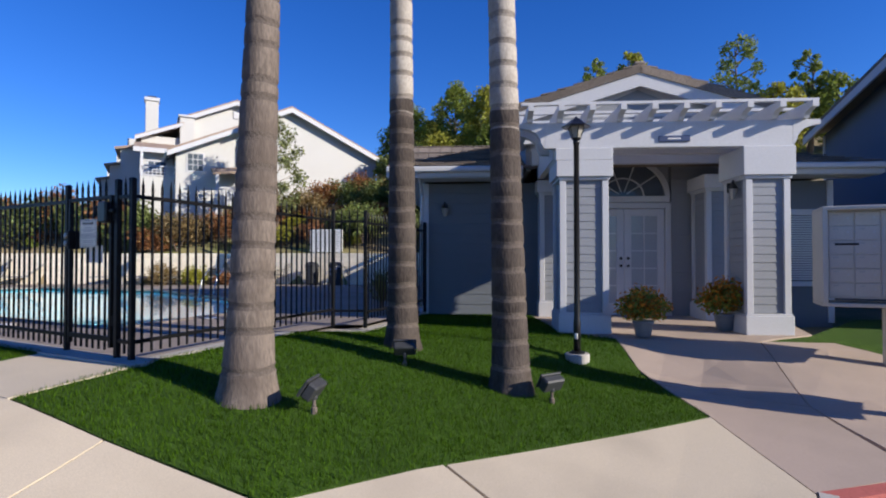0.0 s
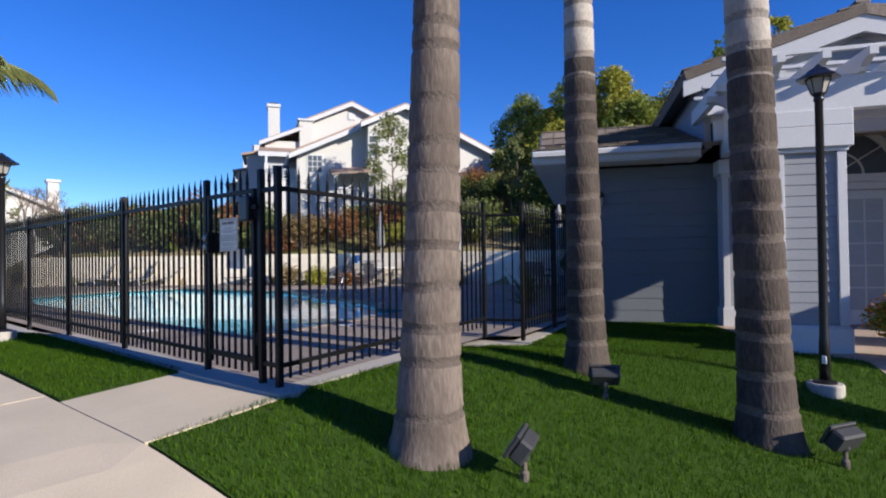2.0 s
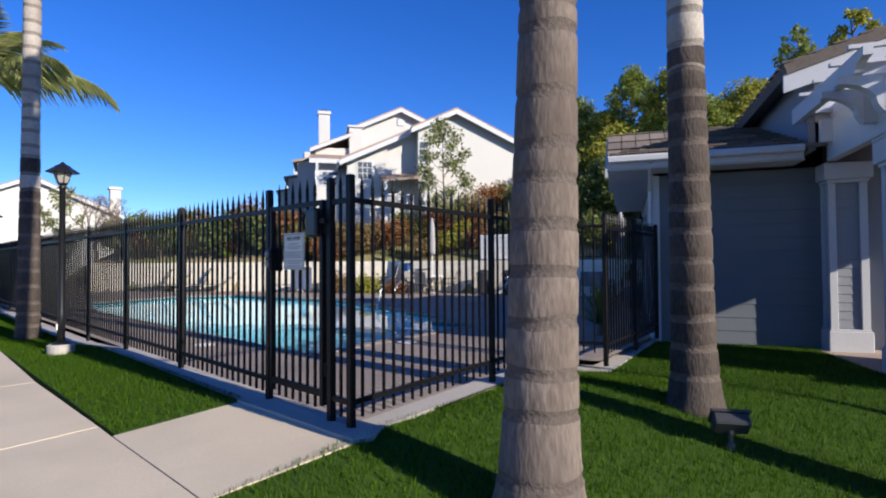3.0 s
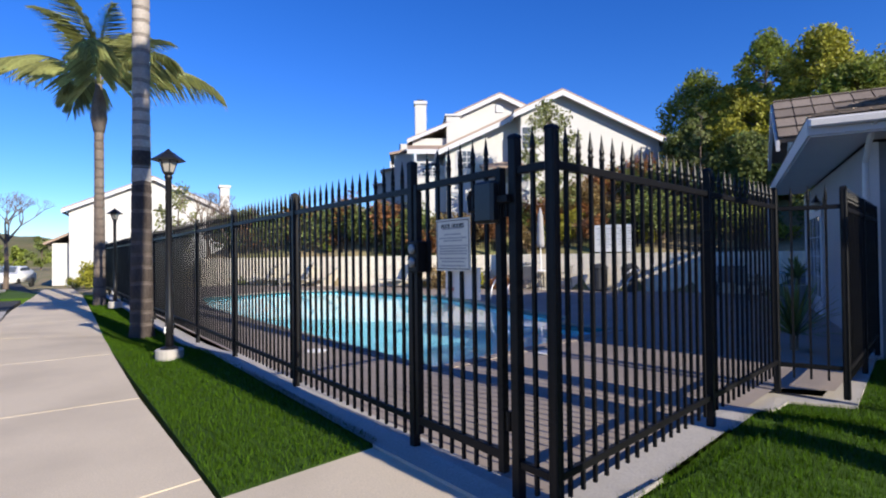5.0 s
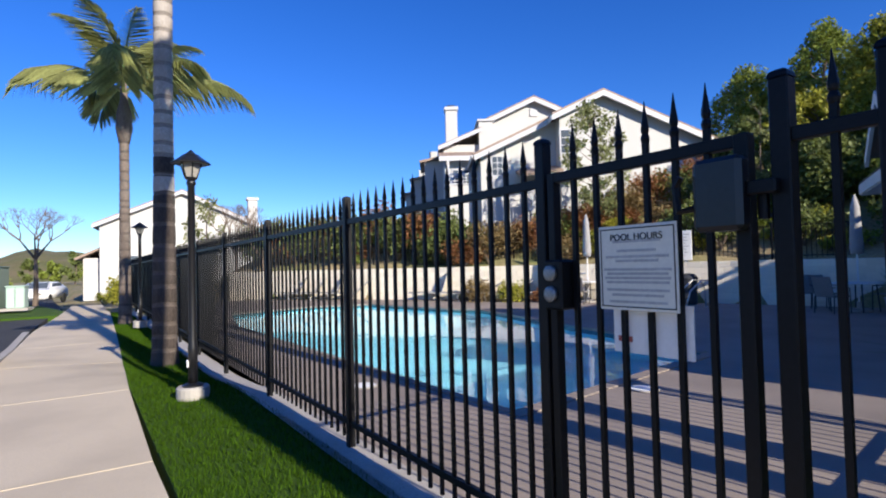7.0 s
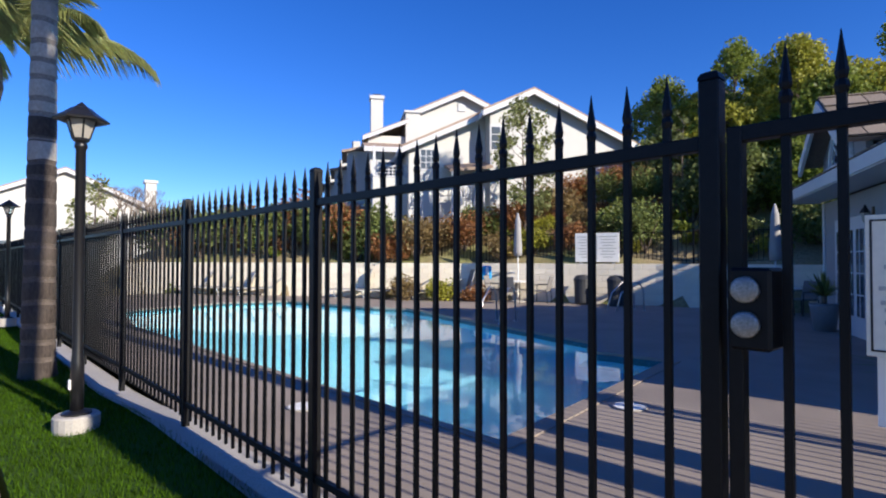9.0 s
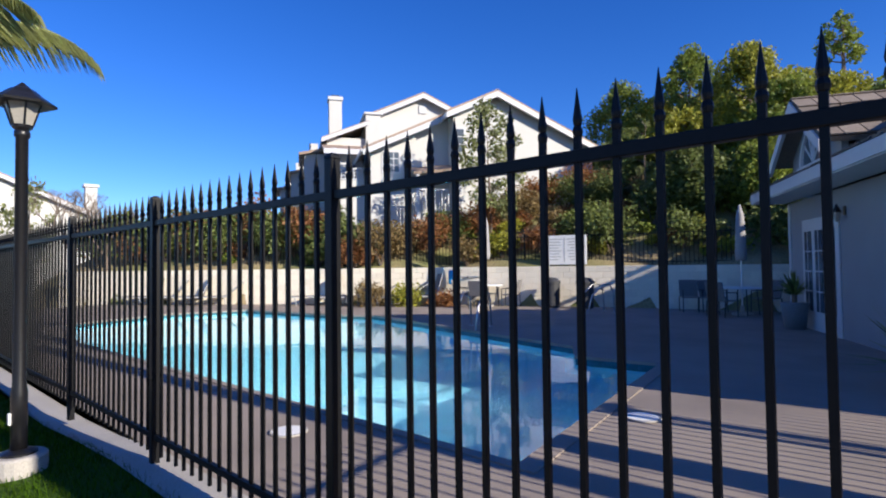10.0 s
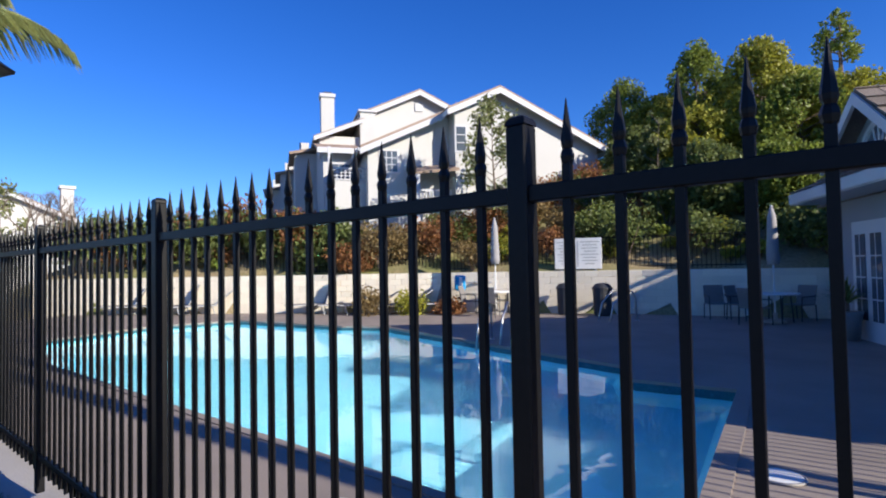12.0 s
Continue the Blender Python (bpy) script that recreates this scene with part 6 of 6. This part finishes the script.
def rules_sign():
    a, b = Vector((-16.6, 18.75, 0)), Vector((-15.2, 19.25, 0))
    d = b - a
    m = Matrix.Translation((a + b) / 2 + Vector((0, 0, 1.85))) @ Matrix.Rotation(math.atan2(d.y, d.x), 4, 'Z')
    t = thing("sign", m, "large white pool rules board with grey text above the wall", "sign")
    part("board", B(-.74, .74, -.02, .02, -.5, .5, .008), M_SIGNW, t)
    for x in (-.55, .55):
        part("post", B(x - .04, x + .04, .02, .08, -.8, .4), M_WHITE, t)
    part("divider", B(-.012, .012, -.026, -.02, -.42, .42), M_INKGREY, t)
    for s in (-.37, .37):
        for k in range(8):
            w = (.3, .22, .26, .18, .28, .2, .24, .16)[k]
            part("text_line", B(s - w, s + w, -.026, -.02, .36 - .1 * k, .385 - .1 * k), M_INKGREY, t)


rules_sign()


def pipe_post(x, y, h, label):
    t = thing("post", pose(x, y, -.05), label, "post")
    part("shaft", B(-.06, .06, -.06, .06, 0, h, .01), M_BLOCK, t)
    part("cap", B(-.09, .09, -.09, .09, h, h + .05, .01), M_BLOCK, t)


for x, y in ((-33.0, 10.4), (-31.9, 10.9), (-30.9, 11.3)):
    pipe_post(x, y, 1.5, "pale square post at the far end of the pool deck")

# ---- west end of the walk ----


def car(x, y, yaw, paint, label, z):
    t = thing("car", pose(x, y, z, 0, 0, yaw), label, "car", "parked cars")
    bm = bmesh.new()
    prof = [(-2.2, .35), (-2.25, .6), (-2.15, .85), (-1.5, .95), (-1.2, 1.0), (-.5, 1.42), (.9, 1.45), (1.7, 1.05), (2.2, .95), (2.28, .6), (2.2, .32)]
    q0, q1 = [], []
    for px, pz in prof:
        w = .86 if pz < 1.1 else .68
        q0.append(bm.verts.new((-w, px, pz))), q1.append(bm.verts.new((w, px, pz)))
    bm.faces.new(q0), bm.faces.new(q1[::-1])
    for i in range(len(prof)):
        j = (i + 1) % len(prof)
        bm.faces.new((q0[i], q1[i], q1[j], q0[j]))
    bmesh.ops.bevel(bm, geom=bm.edges[:], offset=.05, segments=2, affect='EDGES')
    part("body", bm, paint, t, smooth=True)
    part("windscreen", slab(bmesh.new(), [(-.6, -1.12, 1.05), (.6, -1.12, 1.05), (.55, -.55, 1.42), (-.55, -.55, 1.42)], .02), M_GLASS, t)
    part("rear_window", slab(bmesh.new(), [(-.6, 1.62, 1.10), (.6, 1.62, 1.10), (.55, .98, 1.45), (-.55, .98, 1.45)], .02), M_GLASS, t)
    for s in (-1, 1):
        bm = bmesh.new()
        q = [(-.95, 1.04), (1.35, 1.06), (.85, 1.38), (-.5, 1.36)]
        a0, a1 = [bm.verts.new((s * .80, px, pz)) for px, pz in q], [bm.verts.new((s * .74, px, pz)) for px, pz in q]
        bm.faces.new(a0), bm.faces.new(a1[::-1])
        for i in range(4):
            bm.faces.new((a0[i], a1[i], a1[(i + 1) % 4], a0[(i + 1) % 4]))
        part("side_window", bm, M_GLASS, t)
        part("headlight", B(s * .55 - .15, s * .55 + .15, -2.27, -2.2, .62, .76, .03), M_LAMPGLASS, t)
        part("tail_light", B(s * .6 - .14, s * .6 + .14, 2.22, 2.28, .68, .84, .02), M_REDCURB, t)
        for py in (-1.35, 1.35):
            w = part("wheel", lathe(bmesh.new(), [(.20, -.1), (.31, -.1), (.33, -.06), (.33, .06), (.31, .1), (.20, .1)], 22), M_RUBBER, t, "black tyre", m=pose(s * .80, py, .33, 0, 90), smooth=True)
            part("rim", lathe(bmesh.new(), [(.2, -.09), (.2, .09), (.06, .1)], 12), M_STEEL, w)
    return t


car(-16.1, -1.15, 180, M_CARPAINT, "silver car parked nose-in by the walk", -.12)
car(-50.5, .2, 75, M_CARWHITE, "white car parked in the far lot", land(-50.5, .2) + .03)
car(-49.5, -5.0, 75, M_CARWHITE, "white car parked in the far lot", land(-49.5, -5) + .03)
LAWN_WEST = [(-31.0, 2.0), (-29.6, 1.65), (-29.4, -.8), (-40, -3), (-40, .3)]
drape("lawn", LAWN_WEST, .02, M_LAWN, "green turf patch at the parking lot's edge", "lawn", 1.5, .1)


def cabinet(x, y, w, d, h, yaw, mat, label):
    t = thing("utility_cabinet", pose(x, y, -.03, 0, 0, yaw), label, "utility box", "utility boxes")
    part("pad", B(-w / 2 - .15, w / 2 + .15, -d / 2 - .15, d / 2 + .15, 0, .1), M_CURB, t)
    part("body", B(-w / 2, w / 2, -d / 2, d / 2, .1, h, .03), mat, t)
    part("lid", B(-w / 2 - .03, w / 2 + .03, -d / 2 - .03, d / 2 + .03, h, h + .06, .02), mat, t)
    part("seam", B(-.01, .01, -d / 2 - .008, -d / 2, .15, h - .05), M_INK, t)


cabinet(-33.6, -1.15, 1.8, 1.3, 1.75, 80, M_GREENBOX, "large green metal utility cabinet on a pad")
cabinet(-33.0, .2, .62, .6, .95, 80, material("pale_green_enamel", (.42, .55, .46), .5, 0, .06, 3, 50, .05), "pale green utility box")
for k, (x, y) in enumerate(((-29.9, 3.9), (-31.2, 4.1), (-32.6, 4.3))):
    shrub(x, y, .75, 1.35, M_LEAF_C if k % 2 else M_LEAF_B, 500 + k, "rounded green hedge bush beside the walk", 2200, .06, z=-.05)
for k in range(7):
    shrub(-41 - .7 * k, 3.4 + .5 * k, .45, .7, M_LEAF_B, 520 + k, "yellow-green flowering bush before the white house", 500, .06, z=land(-41 - .7 * k, 3.4 + .5 * k))
tree(-37.5, 8.2, 5.4, 2.0, M_LEAF_E, 71, "small tree with yellow leaves before the white house", 1500, .10, .35, 12, z=0)


def bare_tree(x, y, h, seed, label):
    t = thing("bare_tree", pose(x, y, land(x, y) if x < -38 else -.05), label, "tree", "bare trees")
    rr = random.Random(seed)
    trunk, twigs = bmesh.new(), bmesh.new()
    tube(trunk, [(0, 0, 0), (.05, .03, h * .25), (0, 0, h * .45)], [.13, .1, .08], 8)

    def grow(p, d, L, r, depth):
        e = p + d * L
        tube(trunk if depth < 2 else twigs, [p, (p + e) / 2 + Vector((rr.uniform(-.05, .05), rr.uniform(-.05, .05), 0)), e], [r, r * .8, r * .55], 5)
        if depth < 4:
            for _ in range(3):
                nd = (d + Vector((rr.uniform(-.8, .8), rr.uniform(-.8, .8), rr.uniform(-.1, .5)))).normalized()
                grow(e, nd, L * .68, r * .55, depth + 1)
    for k in range(4):
        a = k * 1.57 + rr.uniform(-.3, .3)
        grow(Vector((0, 0, h * .42)), Vector((math.cos(a) * .6, math.sin(a) * .6, .9)).normalized(), h * .2, .06, 0)
    part("trunk", trunk, M_BARK, t)
    tagged(part("branchwork", twigs, M_BARK, t), kind="stuff")


bare_tree(-36.5, .6, 5.2, 81, "leafless tree at the edge of the parking lot")
bare_tree(-34.0, 9.0, 5.4, 82, "leafless tree before the white house")
bare_tree(-32.0, 9.8, 4.6, 83, "leafless tree behind the pool")


def far_hills():
    """Low scrub hills on the western skyline."""
    vs, fs = [], []
    n = 60
    for k in range(n + 1):
        a = radians(150 + 75 * k / n)
        h = 8 + 5 * noise.noise((k * .18, 3, 0)) + 2 * noise.noise((k * .7, 1, 0))
        for r, z in ((150, -3), (185, h * .55), (230, h), (300, h * .9)):
            vs.append((r * math.cos(a), r * math.sin(a), z))
    for k in range(n):
        for j in range(3):
            i = 4 * k + j
            fs.append((i, i + 1, i + 5, i + 4))
    solid("backdrop", raw("backdrop", vs, fs, M_HILL, True), None, "low brown scrub hills on the skyline", "hills", kind="structure")


far_hills()
for k in range(14):
    a = radians(168 + 1.6 * k)
    r = 95 + 9 * (k % 5)
    tree(r * math.cos(a), r * math.sin(a), 3.2 + .5 * (k * 7 % 5), 2.2, M_LEAF_C if k % 2 else M_LEAF_A, 600 + k, "distant dark tree beyond the parking lot", 700, .45, .2, 8, z=land(r * math.cos(a), r * math.sin(a)))
